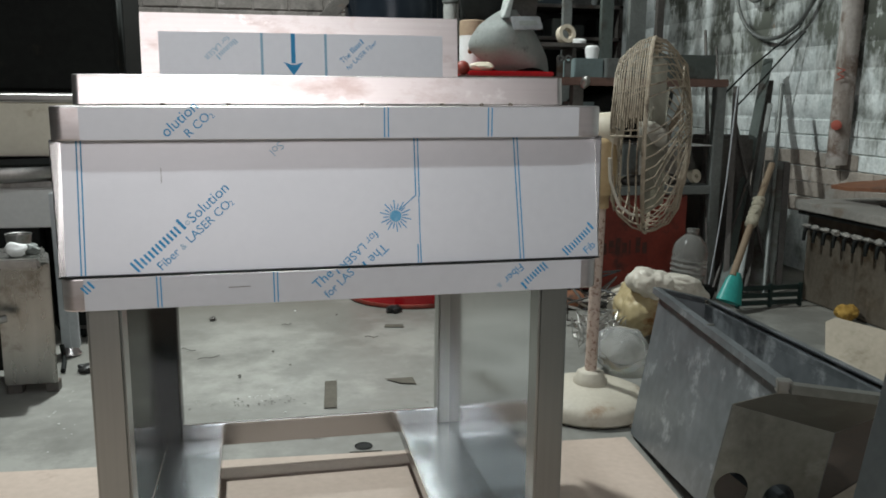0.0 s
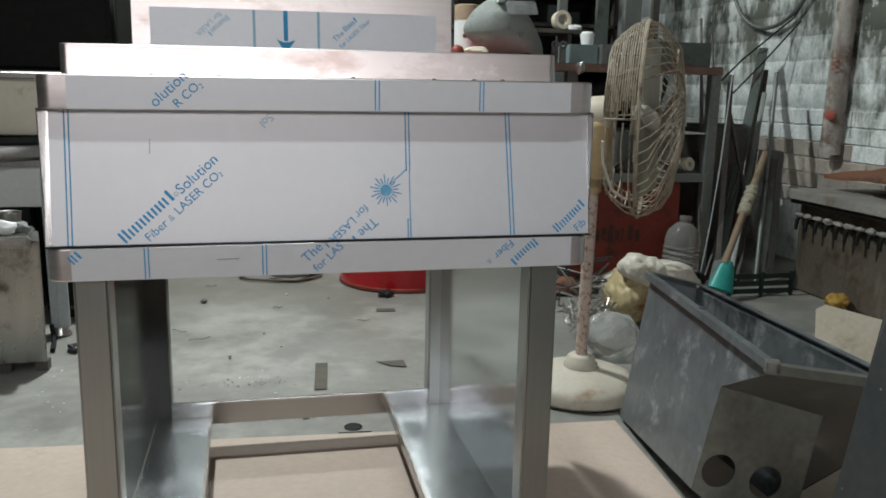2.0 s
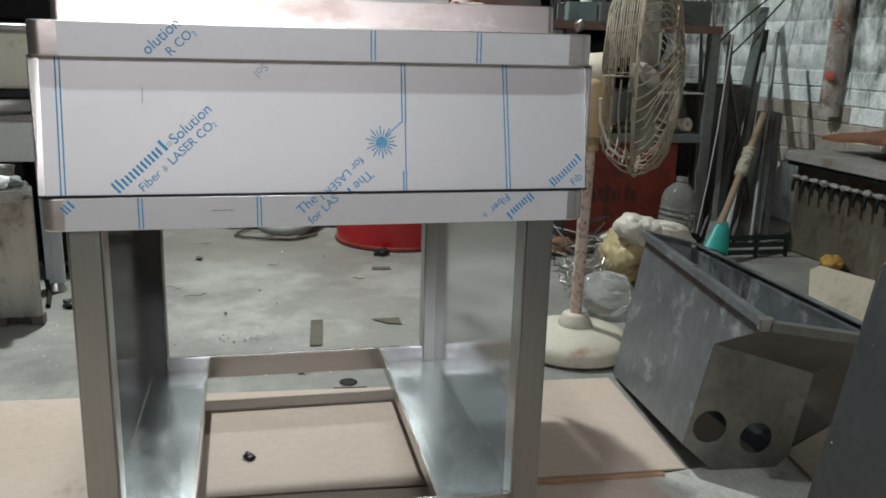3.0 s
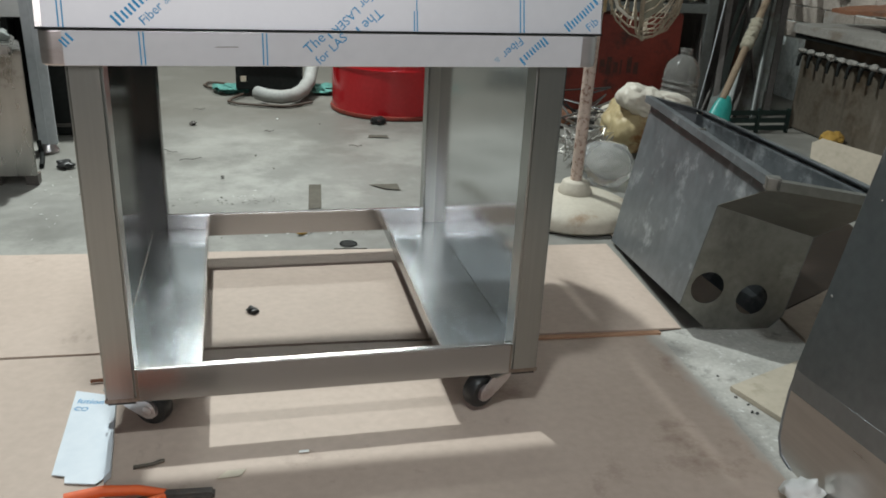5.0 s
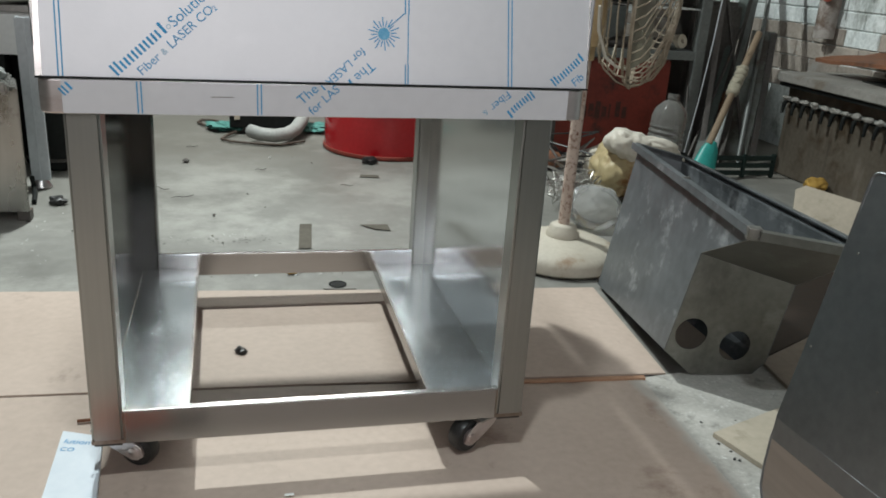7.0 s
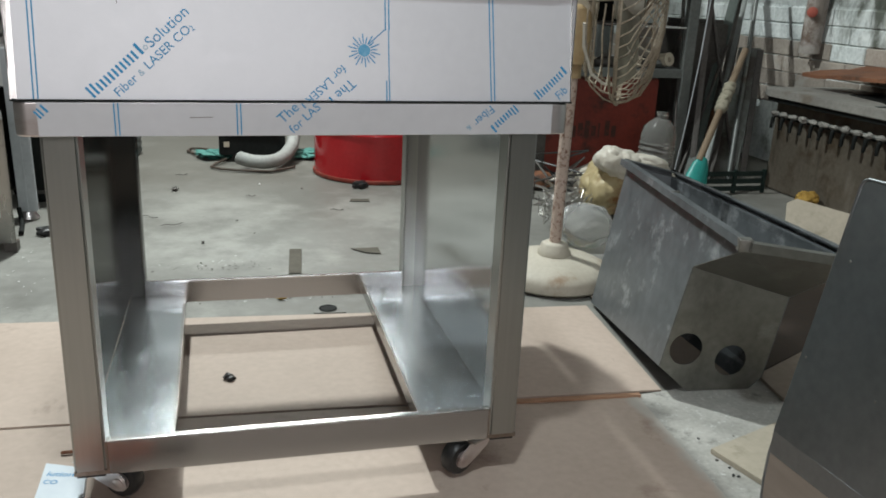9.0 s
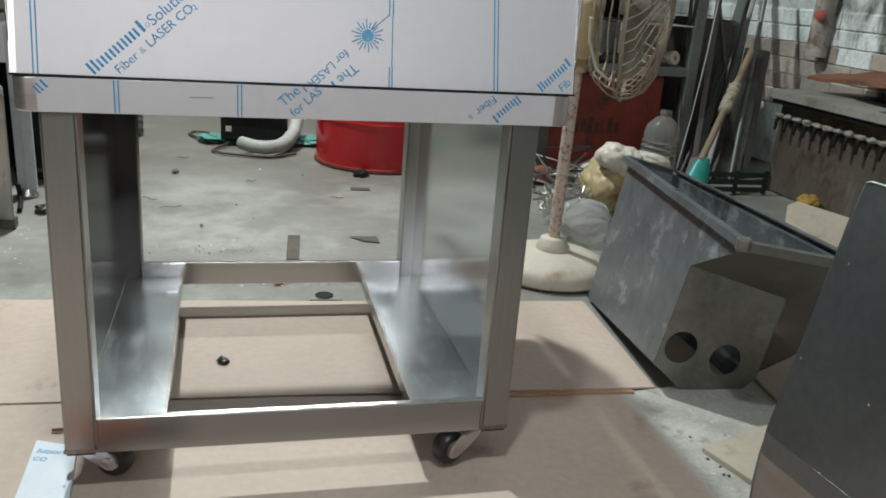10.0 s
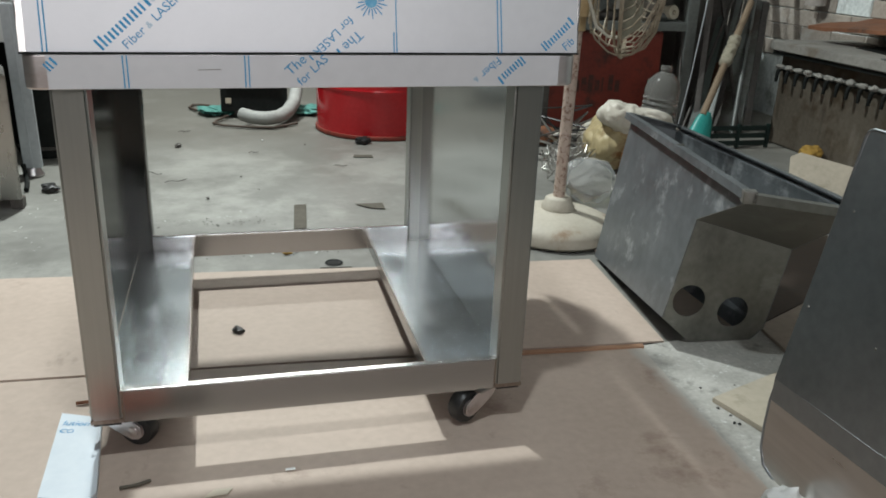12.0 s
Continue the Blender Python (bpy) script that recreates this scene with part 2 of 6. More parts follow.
# shade beside the hopper, painted as a dark brown board
SHADE_BOARD = mat("shade_coloured_board", (0.035, 0.024, 0.018), (0.07, 0.046, 0.034), 0.7, 0, 4, 60, 0.1, (1, 1, 1), (0.12, 0.085, 0.06), 5, 0.66)
RED_MARK = mat("red_chalk_mark", (0.3, 0.07, 0.05), (0.4, 0.1, 0.07), 0.8, 0, 20, 90, 0.1)
CREAM_BOARD = mat("cream_board", (0.42, 0.37, 0.29), (0.53, 0.47, 0.375), 0.7, 0, 4, 60, 0.1, (1, 1, 1), (0.3, 0.26, 0.19), 7, 0.66)
TAPE = mat("grey_brown_tape", (0.085, 0.077, 0.063), (0.13, 0.118, 0.097), 0.8, 0, 20, 90, 0.1, spec=0.15)
RUBBER = mat("black_rubber", (0.012, 0.012, 0.012), (0.03, 0.03, 0.03), 0.4, 0, 20, 120, 0.1)
BLACK = mat("sooty_black", (0.007, 0.008, 0.0075), (0.015, 0.017, 0.016), 0.6, 0, 5, 60, 0.2, (1, 1, 1), (0.025, 0.028, 0.025), 7, 0.66, spec=0.15)
ZINC = mat("zinc_plated", (0.45, 0.44, 0.42), (0.6, 0.58, 0.55), 0.36, 1, 20, 120, 0.05, rough_vary=0.1)
RED_PAINT = mat("glossy_red_paint", (0.42, 0.01, 0.015), (0.52, 0.016, 0.022), 0.2, 0, 3, 60, 0.04, (1, 1, 1), (0.25, 0.02, 0.015), 9, 0.7, rough_vary=0.08)
RED_OLD = mat("faded_red_paint", (0.15, 0.022, 0.014), (0.25, 0.04, 0.024), 0.5, 0, 5, 60, 0.15, (1, 1, 1), (0.05, 0.02, 0.015), 6, 0.6)
RUST = mat("rusty_iron", (0.13, 0.055, 0.03), (0.26, 0.11, 0.055), 0.75, 0.15, 8, 80, 0.35, (1, 1, 1), (0.06, 0.035, 0.025), 7, 0.6)
RUSTED_BEAM = mat("rust_red_beam", (0.13, 0.075, 0.06), (0.2, 0.115, 0.09), 0.65, 0.1, 8, 80, 0.25, (1, 1, 1), (0.08, 0.06, 0.05), 9, 0.6)
IRON = mat("grimy_iron", (0.06, 0.055, 0.05), (0.13, 0.12, 0.11), 0.55, 0.4, 7, 80, 0.25, (1, 1, 1), (0.16, 0.1, 0.065), 8, 0.66)
IRON_GREY = mat("grey_iron", (0.13, 0.14, 0.135), (0.22, 0.235, 0.225), 0.5, 0.4, 6, 80, 0.2, (1, 1, 1), (0.1, 0.075, 0.055), 7, 0.62)
GREEN_IRON = mat("green_grey_paint", (0.065, 0.08, 0.072), (0.11, 0.13, 0.12), 0.55, 0.1, 6, 80, 0.2, (1, 1, 1), (0.05, 0.045, 0.038), 7, 0.58)
SHEET_GREEN = mat("dull_grey_green_sheet", (0.15, 0.165, 0.152), (0.24, 0.258, 0.24), 0.5, 0.3, 4, 50, 0.1, (1, 1, 1), (0.1, 0.09, 0.075), 4, 0.58)
FORGE = mat("heat_stained_sheet", (0.12, 0.103, 0.08), (0.2, 0.173, 0.138), 0.5, 0.5, 3, 60, 0.1, (1, 1, 1), (0.095, 0.07, 0.045), 4, 0.58)
stain(FORGE, (0.055, 0.042, 0.03), 5, 0.55, 0.14, (1.4, 1.4, 0.22), 6, 0.75)
stain(FORGE, (0.28, 0.25, 0.21), 8, 0.63, 0.08, (1, 1, 0.4), 6, 0.6)
DUSTY_TOP = mat("dusty_plate", (0.2, 0.19, 0.172), (0.31, 0.298, 0.272), 0.7, 0.1, 5, 60, 0.2, (1, 1, 1), (0.18, 0.15, 0.12), 6, 0.62)
IVORY = mat("ivory_plastic", (0.5, 0.44, 0.34), (0.6, 0.54, 0.43), 0.5, 0, 6, 80, 0.08, (1, 1, 1), (0.32, 0.25, 0.17), 9, 0.63)
IVORY_OLD = mat("yellowed_plastic", (0.42, 0.29, 0.15), (0.52, 0.39, 0.22), 0.5, 0, 6, 80, 0.08, (1, 1, 1), (0.25, 0.17, 0.1), 8, 0.62)
FAN_WIRE = mat("dusty_fan_wire", (0.26, 0.21, 0.15), (0.45, 0.39, 0.3), 0.7, 0.1, 30, 200, 0.2, (1, 1, 1), (0.11, 0.085, 0.06), 25, 0.58)
FAN_PALE = mat("pale_wire_paint", (0.5, 0.47, 0.4), (0.64, 0.61, 0.53), 0.55, 0, 20, 100, 0.1)
FAN_BLADE = mat("dusty_fan_blade", (0.3, 0.28, 0.23), (0.42, 0.4, 0.34), 0.6, 0, 10, 100, 0.15)
FAN_BASE = mat("dirty_ivory_base", (0.42, 0.38, 0.31), (0.53, 0.49, 0.41), 0.6, 0, 4, 80, 0.15, (1, 1, 1), (0.27, 0.18, 0.11), 5, 0.6)
POLE = mat("chipped_cream_pole", (0.48, 0.38, 0.32), (0.57, 0.46, 0.39), 0.55, 0, 10, 100, 0.1, (1, 1, 1), (0.17, 0.075, 0.045), 75, 0.565)
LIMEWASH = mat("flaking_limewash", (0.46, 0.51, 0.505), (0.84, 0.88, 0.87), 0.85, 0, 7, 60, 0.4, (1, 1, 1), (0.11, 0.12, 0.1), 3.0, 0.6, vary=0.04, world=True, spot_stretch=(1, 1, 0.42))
# the dark stains thicken towards the wall's top and its near end
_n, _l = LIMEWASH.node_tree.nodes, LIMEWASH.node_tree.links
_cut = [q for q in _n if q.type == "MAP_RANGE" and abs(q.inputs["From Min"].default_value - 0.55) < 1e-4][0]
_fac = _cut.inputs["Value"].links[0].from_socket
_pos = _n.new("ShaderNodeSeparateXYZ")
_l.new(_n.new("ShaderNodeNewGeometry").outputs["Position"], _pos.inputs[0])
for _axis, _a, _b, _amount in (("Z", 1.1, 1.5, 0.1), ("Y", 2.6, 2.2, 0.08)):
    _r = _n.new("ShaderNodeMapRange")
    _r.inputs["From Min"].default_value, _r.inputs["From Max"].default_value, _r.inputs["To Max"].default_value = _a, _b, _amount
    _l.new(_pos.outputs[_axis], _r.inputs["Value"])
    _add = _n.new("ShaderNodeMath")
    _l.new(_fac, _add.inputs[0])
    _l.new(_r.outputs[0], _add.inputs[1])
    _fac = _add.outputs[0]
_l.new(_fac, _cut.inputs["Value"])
stain(LIMEWASH, (0.2, 0.2, 0.18), 9, 0.64, 0.1, (1, 1, 0.3), 8, 0.7, True)
stain(LIMEWASH, (0.3, 0.2, 0.12), 4.5, 0.66, 0.05, (1, 1, 0.6), 8, 0.8, True)
stain(LIMEWASH, (0.62, 0.66, 0.64), 5.5, 0.58, 0.05, (1, 1, 0.7), 9, 0.8, True)
stain(LIMEWASH, (0.07, 0.075, 0.062), 3.2, 0.6, 0.06, (1, 1, 0.45), 9, 0.85, True)
stain(LIMEWASH, (0.05, 0.06, 0.05), 14, 0.68, 0.04, (1, 1, 0.12), 6, 0.85, True)
BARE_BRICK = mat("bare_dirty_brick", (0.27, 0.235, 0.2), (0.44, 0.39, 0.34), 0.85, 0, 7, 70, 0.5, (1, 1, 1), (0.42, 0.4, 0.37), 6, 0.62, vary=0.18)
SOOT_BRICK = mat("sooty_brown_brick", (0.16, 0.145, 0.132), (0.28, 0.255, 0.238), 0.9, 0, 5, 60, 0.4, (1, 1, 1), (0.06, 0.054, 0.048), 3, 0.58, vary=0.16, world=True)
stain(SOOT_BRICK, (0.42, 0.39, 0.37), 5, 0.58, 0.1, (1, 1, 1), 7, 0.8, True)
GREY_WALL = mat("sooty_plaster", (0.06, 0.06, 0.058), (0.13, 0.13, 0.125), 0.9, 0, 1.6, 40, 0.4, (1, 1, 1), (0.025, 0.025, 0.025), 2.0, 0.58)
CEIL = mat("sooty_ceiling", (0.03, 0.028, 0.026), (0.07, 0.065, 0.06), 0.9, 0, 2, 40, 0.3)
TEAL = mat("teal_plastic", (0.02, 0.26, 0.23), (0.04, 0.36, 0.32), 0.4, 0, 10, 90, 0.1)
TEAL_CLOTH = mat("teal_cloth", (0.045, 0.17, 0.145), (0.1, 0.28, 0.245), 0.85, 0, 16, 200, 0.3)
WOOD = mat("bare_wood_handle", (0.17, 0.12, 0.075), (0.26, 0.195, 0.13), 0.65, 0, 8, 3, 0.2, (90, 90, 3))
RAG = mat("tied_rag", (0.25, 0.23, 0.17), (0.36, 0.33, 0.255), 0.9, 0, 30, 200, 0.4)
BAG = mat("white_plastic_bag", (0.56, 0.52, 0.44), (0.7, 0.66, 0.58), 0.5, 0, 10, 60, 0.2, (1, 1, 1), (0.42, 0.27, 0.12), 8, 0.64)
BAG_YELLOW = mat("yellow_plastic_bag", (0.42, 0.33, 0.17), (0.55, 0.46, 0.27), 0.5, 0, 5, 40, 0.15, (1, 1, 1), (0.24, 0.11, 0.035), 6, 0.54)
GREY_HOSE = mat("grey_hose", (0.26, 0.265, 0.25), (0.38, 0.385, 0.365), 0.6, 0, 8, 90, 0.15, (1, 1, 1), (0.18, 0.17, 0.15), 9, 0.64)
MASK_GREY = mat("scuffed_grey_shell", (0.32, 0.35, 0.335), (0.44, 0.47, 0.45), 0.55, 0, 6, 80, 0.08, (1, 1, 1), (0.13, 0.135, 0.125), 6, 0.62)
WHITE = mat("white_enamel", (0.68, 0.69, 0.68), (0.78, 0.79, 0.78), 0.4, 0, 4, 60, 0.05, (1, 1, 1), (0.42, 0.4, 0.36), 7, 0.67)
CREAM = mat("cream_enamel", (0.72, 0.68, 0.56), (0.82, 0.78, 0.66), 0.4, 0, 3, 60, 0.05, (1, 1, 1), (0.5, 0.43, 0.31), 5, 0.64)
ORANGE = mat("orange_grip", (0.7, 0.1, 0.02), (0.8, 0.15, 0.03), 0.45, 0, 12, 90, 0.08)
YELLOW = mat("yellow_rag", (0.3, 0.17, 0.03), (0.45, 0.28, 0.06), 0.8, 0, 20, 90, 0.3)
PIPE_PALE = mat("pale_painted_pipe", (0.3, 0.275, 0.25), (0.46, 0.42, 0.39), 0.7, 0, 9, 60, 0.3, (1, 1, 1), (0.16, 0.115, 0.09), 7, 0.53)
stain(PIPE_PALE, (0.6, 0.6, 0.57), 10, 0.56, 0.08, (1, 1, 0.3), 7, 0.85, True)
stain(PIPE_PALE, (0.15, 0.115, 0.09), 6, 0.56, 0.1, (1, 1, 0.2), 7, 0.6, True)
BROWN_CARD = mat("brown_box_card", (0.28, 0.2, 0.13), (0.38, 0.28, 0.19), 0.8, 0, 6, 60, 0.15)
TEAL_BOX = mat("dull_teal_box", (0.14, 0.19, 0.19), (0.2, 0.26, 0.26), 0.6, 0, 6, 60, 0.1)

TANK_PAINT = mat("glossy_blue_black_paint", (0.012, 0.017, 0.024), (0.026, 0.034, 0.045), 0.2, 0.3, 3, 40, 0.03, (20, 20, 1), (0.05, 0.055, 0.06), 4, 0.64)
DUSTY_CLEAR = mat("dusty_clear_plastic", (0.55, 0.54, 0.5), (0.7, 0.69, 0.66), 0.2, 0, 8, 60, 0.1)
DUSTY_CLEAR.node_tree.nodes["Principled BSDF"].inputs["Transmission Weight"].default_value = 0.8
DUSTY_CLEAR.node_tree.nodes["Principled BSDF"].inputs["IOR"].default_value = 1.15
BROWN_CABLE = mat("brown_rubber_cable", (0.05, 0.035, 0.025), (0.09, 0.065, 0.05), 0.6, 0, 8, 60, 0.1)
CLEAR = bpy.data.materials.new("clear_plastic")
CLEAR.use_nodes = True
_b = CLEAR.node_tree.nodes["Principled BSDF"]
_b.inputs["Base Color"].default_value = (0.93, 0.94, 0.93, 1)
_b.inputs["Roughness"].default_value = 0.12
_b.inputs["Transmission Weight"].default_value = 0.8
_b.inputs["IOR"].default_value = 1.2


# ---- building helpers ----
def mesh_of(name, bm, material, smooth=False):
    me = bpy.data.meshes.new(name)
    bmesh.ops.recalc_face_normals(bm, faces=bm.faces)
    bm.to_mesh(me)
    bm.free()
    for m in material if isinstance(material, (list, tuple)) else [material]:
        me.materials.append(m)
    if smooth:
        me.shade_smooth()
        me.set_sharp_from_angle(angle=radians(50))
    return me


def even(ob, smooth):
    """Keeps large faces flat beside their rounded edges."""
    if smooth:
        ob.modifiers.new("even_shading", "WEIGHTED_NORMAL").keep_sharp = True
    return ob


def part(name, bm, material, parent, label="", smooth=True):
    ob = even(new(name, mesh_of(name, bm, material, smooth)), smooth)
    ob.parent = parent
    return tagged(ob, label)


def thing(name, label, category, group="", at=None):
    ob = new(name)
    ob.empty_display_size = 0.1
    if at is not None:
        ob.matrix_basis = at
    return tagged(ob, label, category, group)


def solo(name, bm, material, label, category, group="", smooth=True, at=None, kind=""):
    ob = even(new(name, mesh_of(name, bm, material, smooth)), smooth)
    if at is not None:
        ob.matrix_basis = at
    return tagged(ob, label, category, group, kind)


def merge(bm, other):
    me = bpy.data.meshes.new("scratch")
    other.to_mesh(me)
    other.free()
    bm.from_mesh(me)
    bpy.data.meshes.remove(me)
    return bm


def box(lo, hi, bev=0.0, seg=2, bm=None, m=None):
    """A box between two corners with rounded edges, turned by m."""
    t = bmesh.new()
    bmesh.ops.create_cube(t, size=1)
    for v in t.verts:
        v.co = Vector([lo[i] + (v.co[i] + 0.5) * (hi[i] - lo[i]) for i in range(3)])
    if bev:
        bmesh.ops.bevel(t, geom=list(t.edges), offset=bev, segments=seg, affect="EDGES", clamp_overlap=True)
    if m is not None:
        t.transform(m)
    return t if bm is None else merge(bm, t)


def rod(points, r, n=8, bm=None, r_end=None, cap=True):
    """A round bar along points."""
    bm = bmesh.new() if bm is None else bm
    pts = [Vector(p) for p in points]
    rings = []
    side = None
    for i, p in enumerate(pts):
        d = (pts[min(i + 1, len(pts) - 1)] - pts[max(i - 1, 0)]).normalized()
        if side is None:
            side = d.orthogonal().normalized()
        side = (side - d * side.dot(d)).normalized()
        up = d.cross(side)
        k = i / (len(pts) - 1)
        rad = r if r_end is None else r + (r_end - r) * k
        rings.append([bm.verts.new(p + (side * math.cos(a) + up * math.sin(a)) * rad) for a in [2 * math.pi * j / n for j in range(n)]])
    for a, b in zip(rings, rings[1:]):
        for j in range(n):
            bm.faces.new((a[j], a[(j + 1) % n], b[(j + 1) % n], b[j]))
    if cap:
        bm.faces.new(rings[0][::-1])
        bm.faces.new(rings[-1])
    return bm


def lathe(profile, n=32, bm=None, m=None):
    """A body turned about z from (radius, height) pairs."""
    t = bmesh.new()
    rings = []
    for r, z in profile:
        if r < 1e-5:
            rings.append([t.verts.new((0, 0, z))])
        else:
            rings.append([t.verts.new((r * math.cos(2 * math.pi * j / n), r * math.sin(2 * math.pi * j / n), z)) for j in range(n)])
    for a, b in zip(rings, rings[1:]):
        if len(a) == 1 and len(b) == 1:
            continue
        for j in range(n):
            k = (j + 1) % n
            if len(a) == 1:
                t.faces.new((a[0], b[k], b[j]))
            elif len(b) == 1:
                t.faces.new((a[j], a[k], b[0]))
            else:
                t.faces.new((a[j], a[k], b[k], b[j]))
    if m is not None:
        t.transform(m)
    return t if bm is None else merge(bm, t)


def slab(poly, z0, z1, bev=0.0, m=None):
    """A flat polygon (x, y) with thickness."""
    t = bmesh.new()
    low = [t.verts.new((x, y, z0)) for x, y in poly]
    high = [t.verts.new((x, y, z1)) for x, y in poly]
    t.faces.new(low[::-1])
    t.faces.new(high)
    for i in range(len(poly)):
        j = (i + 1) % len(poly)
        t.faces.new((low[i], low[j], high[j], high[i]))
    if bev:
        bmesh.ops.bevel(t, geom=list(t.edges), offset=bev, segments=2, affect="EDGES", clamp_overlap=True)
    if m is not None:
        t.transform(m)
    return t


def lump(size, seed, rough=0.25, freq=3.0, sub=4, m=None):
    """A crumpled body about the origin."""
    t = bmesh.new()
    bmesh.ops.create_icosphere(t, subdivisions=sub, radius=1)
    off = Vector((seed * 3.1, seed * 1.7, seed * 5.3))
    for v in t.verts:
        p = v.co.copy()
        d = noise.noise(p * freq * 0.45 + off) * rough + abs(noise.noise(p * freq * 0.9 + off * 2)) * rough * 0.5 - abs(noise.noise(p * freq * 2.1 + off)) * rough * 0.16
        v.co = Vector([p[i] * size[i] * (1 + d) for i in range(3)])
    if m is not None:
        t.transform(m)
    return t


def rounded(x0, x1, y0, y1, r, n=5):
    out = []
    for cx, cy, a0 in ((x1 - r, y0 + r, -90), (x1 - r, y1 - r, 0), (x0 + r, y1 - r, 90), (x0 + r, y0 + r, 180)):
        for i in range(n + 1):
            a = radians(a0 + 90 * i / n)
            out.append((cx + r * math.cos(a), cy + r * math.sin(a)))
    return out


def band(x0, x1, y0, y1, z0, z1, r, t=0.0015, lip=0.0, foot=0.0, edge=0.003):
    """A sheet-metal rim: an upright wall round a rounded rectangle, turned inwards at the top and the foot."""
    bm = bmesh.new()
    loops = []

    def loop(inset, z):
        rr = max(r - inset, 0.002)
        loops.append([bm.verts.new((x, y, z)) for x, y in rounded(x0 + inset, x1 - inset, y0 + inset, y1 - inset, rr)])

    if foot:
        loop(foot, z0 + t)
        loop(foot, z0)
    loop(edge, z0)
    loop(edge * 0.3, z0 + edge * 0.3)
    loop(0, z0 + edge)
    loop(0, z1 - edge)
    loop(edge * 0.3, z1 - edge * 0.3)
    loop(edge, z1)
    if lip:
        loop(lip, z1)
        loop(lip, z1 - t)
    loop(max(edge, t), z1 - t)
    loop(max(edge, t), z0 + t)
    loops.append(loops[0])
    for a, b in zip(loops, loops[1:]):
        for i in range(len(a)):
            j = (i + 1) % len(a)
            bm.faces.new((a[i], a[j], b[j], b[i]))
    return bm


def lettering(text, size, plane, u, v, angle, parent, material=None, name="lettering"):
    """Printed words on a plane whose x runs right and y up."""
    data = bpy.data.curves.new(name, "FONT")
    data.body, data.size, data.resolution_u = text, size, 3
    ob = bpy.data.objects.new("scratch", data)
    scene.collection.objects.link(ob)
    bpy.context.view_layer.update()
    me = bpy.data.meshes.new_from_object(ob.evaluated_get(bpy.context.evaluated_depsgraph_get()))
    bpy.data.objects.remove(ob)
    me.transform(plane @ pose(u, v, 0.0009, 0, 0, angle))
    me.materials.clear()
    me.materials.append(material or INK)
    o = new(name, me)
    o.parent = parent
    return o


def brand(plane, u, v, count, height, angle, parent, material=None):
    """A printed maker's name, as a row of plain upright bars, two to a letter."""
    run = Vector((math.cos(radians(angle)), math.sin(radians(angle))))
    for k in range(count):
        step = height * 0.8 * k
        tall = height * (1.0 if k in (0, count - 1) else 0.74)
        wide = height * (0.19 if k != count - 1 else 0.24)
        for off in ((0.0, 0.4) if k != count - 1 else (0.12,)):
            at = Vector((u, v)) + run * (step + height * off)
            bar(plane, at.x, at.y, wide, tall, angle, parent, material)


def bar(plane, u, v, length, height, angle, parent, material=None, name="printed_bar"):
    """A plain printed bar that starts at (u, v)."""
    bm = box((0, 0, 0), (length, height, 0.0006), 0, 1, None, plane @ pose(u, v, 0.0004, 0, 0, angle))
    return part(name, bm, material or INK, parent, "", False)


# ---- the room ----
def wall(name, lo, hi, material, label):
    return tagged(new(name, mesh_of(name, box(lo, hi), material)), label, "wall", "", "structure")


bm = bmesh.new()
bmesh.ops.create_grid(bm, x_segments=90, y_segments=110, size=0.5)
for v in bm.verts:
    v.co = Vector((-0.6 + v.co.x * 9.0, 0.9 + v.co.y * 11.4, 0))
    v.co.z = -0.0035 + 0.003 * noise.noise(v.co * 1.7)
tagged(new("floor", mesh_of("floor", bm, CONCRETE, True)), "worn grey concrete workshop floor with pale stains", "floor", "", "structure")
wall("wall_back", (-4.9, 5.9, -0.1), (3.0, 6.1, 3.5), GREY_WALL, "sooty grey plastered back wall of a workshop")
# left wall, front wall and ceiling are out of view, added for bounced light
wall("wall_left", (-5.1, -4.1, -0.1), (-4.9, 6.1, 3.5), GREY_WALL, "unseen grey side wall added to bounce light")
wall("wall_front", (-4.9, -4.1, -0.1), (2.76, -3.9, 3.5), GREY_WALL, "unseen wall behind the viewpoint added to bounce light")
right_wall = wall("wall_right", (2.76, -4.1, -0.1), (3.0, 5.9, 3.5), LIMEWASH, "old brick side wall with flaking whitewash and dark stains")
tagged(new("ceiling", mesh_of("ceiling", box((-5.1, -4.1, 3.5), (3.0, 6.1, 3.6)), CEIL)), "unseen dark ceiling added to close the room", "ceiling", "", "structure")


# ---- boards under the cart ----
def board(name, poly, z0, z1, label, material=None):
    t = thing(name, label, "board", "boards on the floor")
    part("sheet", slab(poly, z0, z1, 0.0008), material or BOARD, t)
    return t


board("packing_board", [(-1.5, -1.6), (0.62, -1.6), (0.70, -0.24), (0.725, 0.232), (0.0, 0.278), (-0.7, 0.303), (-1.5, 0.335)], -0.002, 0.0026,
      "smooth brown packing board lying on the concrete floor", DUSTY_BOARD)
board("packing_board", [(-1.5, 0.342), (-0.7, 0.309), (0.0, 0.284), (0.79, 0.243), (0.822, 0.64), (0.83, 0.745), (0.24, 0.772), (-0.7, 0.83), (-1.5, 0.9)], 0.0, 0.0042,
      "brown packing board beneath the steel cart, seamed to another")
bm = slab([(0.0, 0.0), (0.45, 0.0), (0.45, 0.012), (0.0, 0.012)], 0.0, 0.006, 0, pose(0.28, 0.2445, 0.001, 0, 0, -2.9))
solo("wood_strip", bm, BOARD_EDGE, "thin reddish wood strip along the board seam", "strip")


# ---- the steel cart ----
cart = thing("steel_cart", "unfinished stainless steel counter cart on castors, still in printed protective film", "cart", "", pose(0, 0, 0))

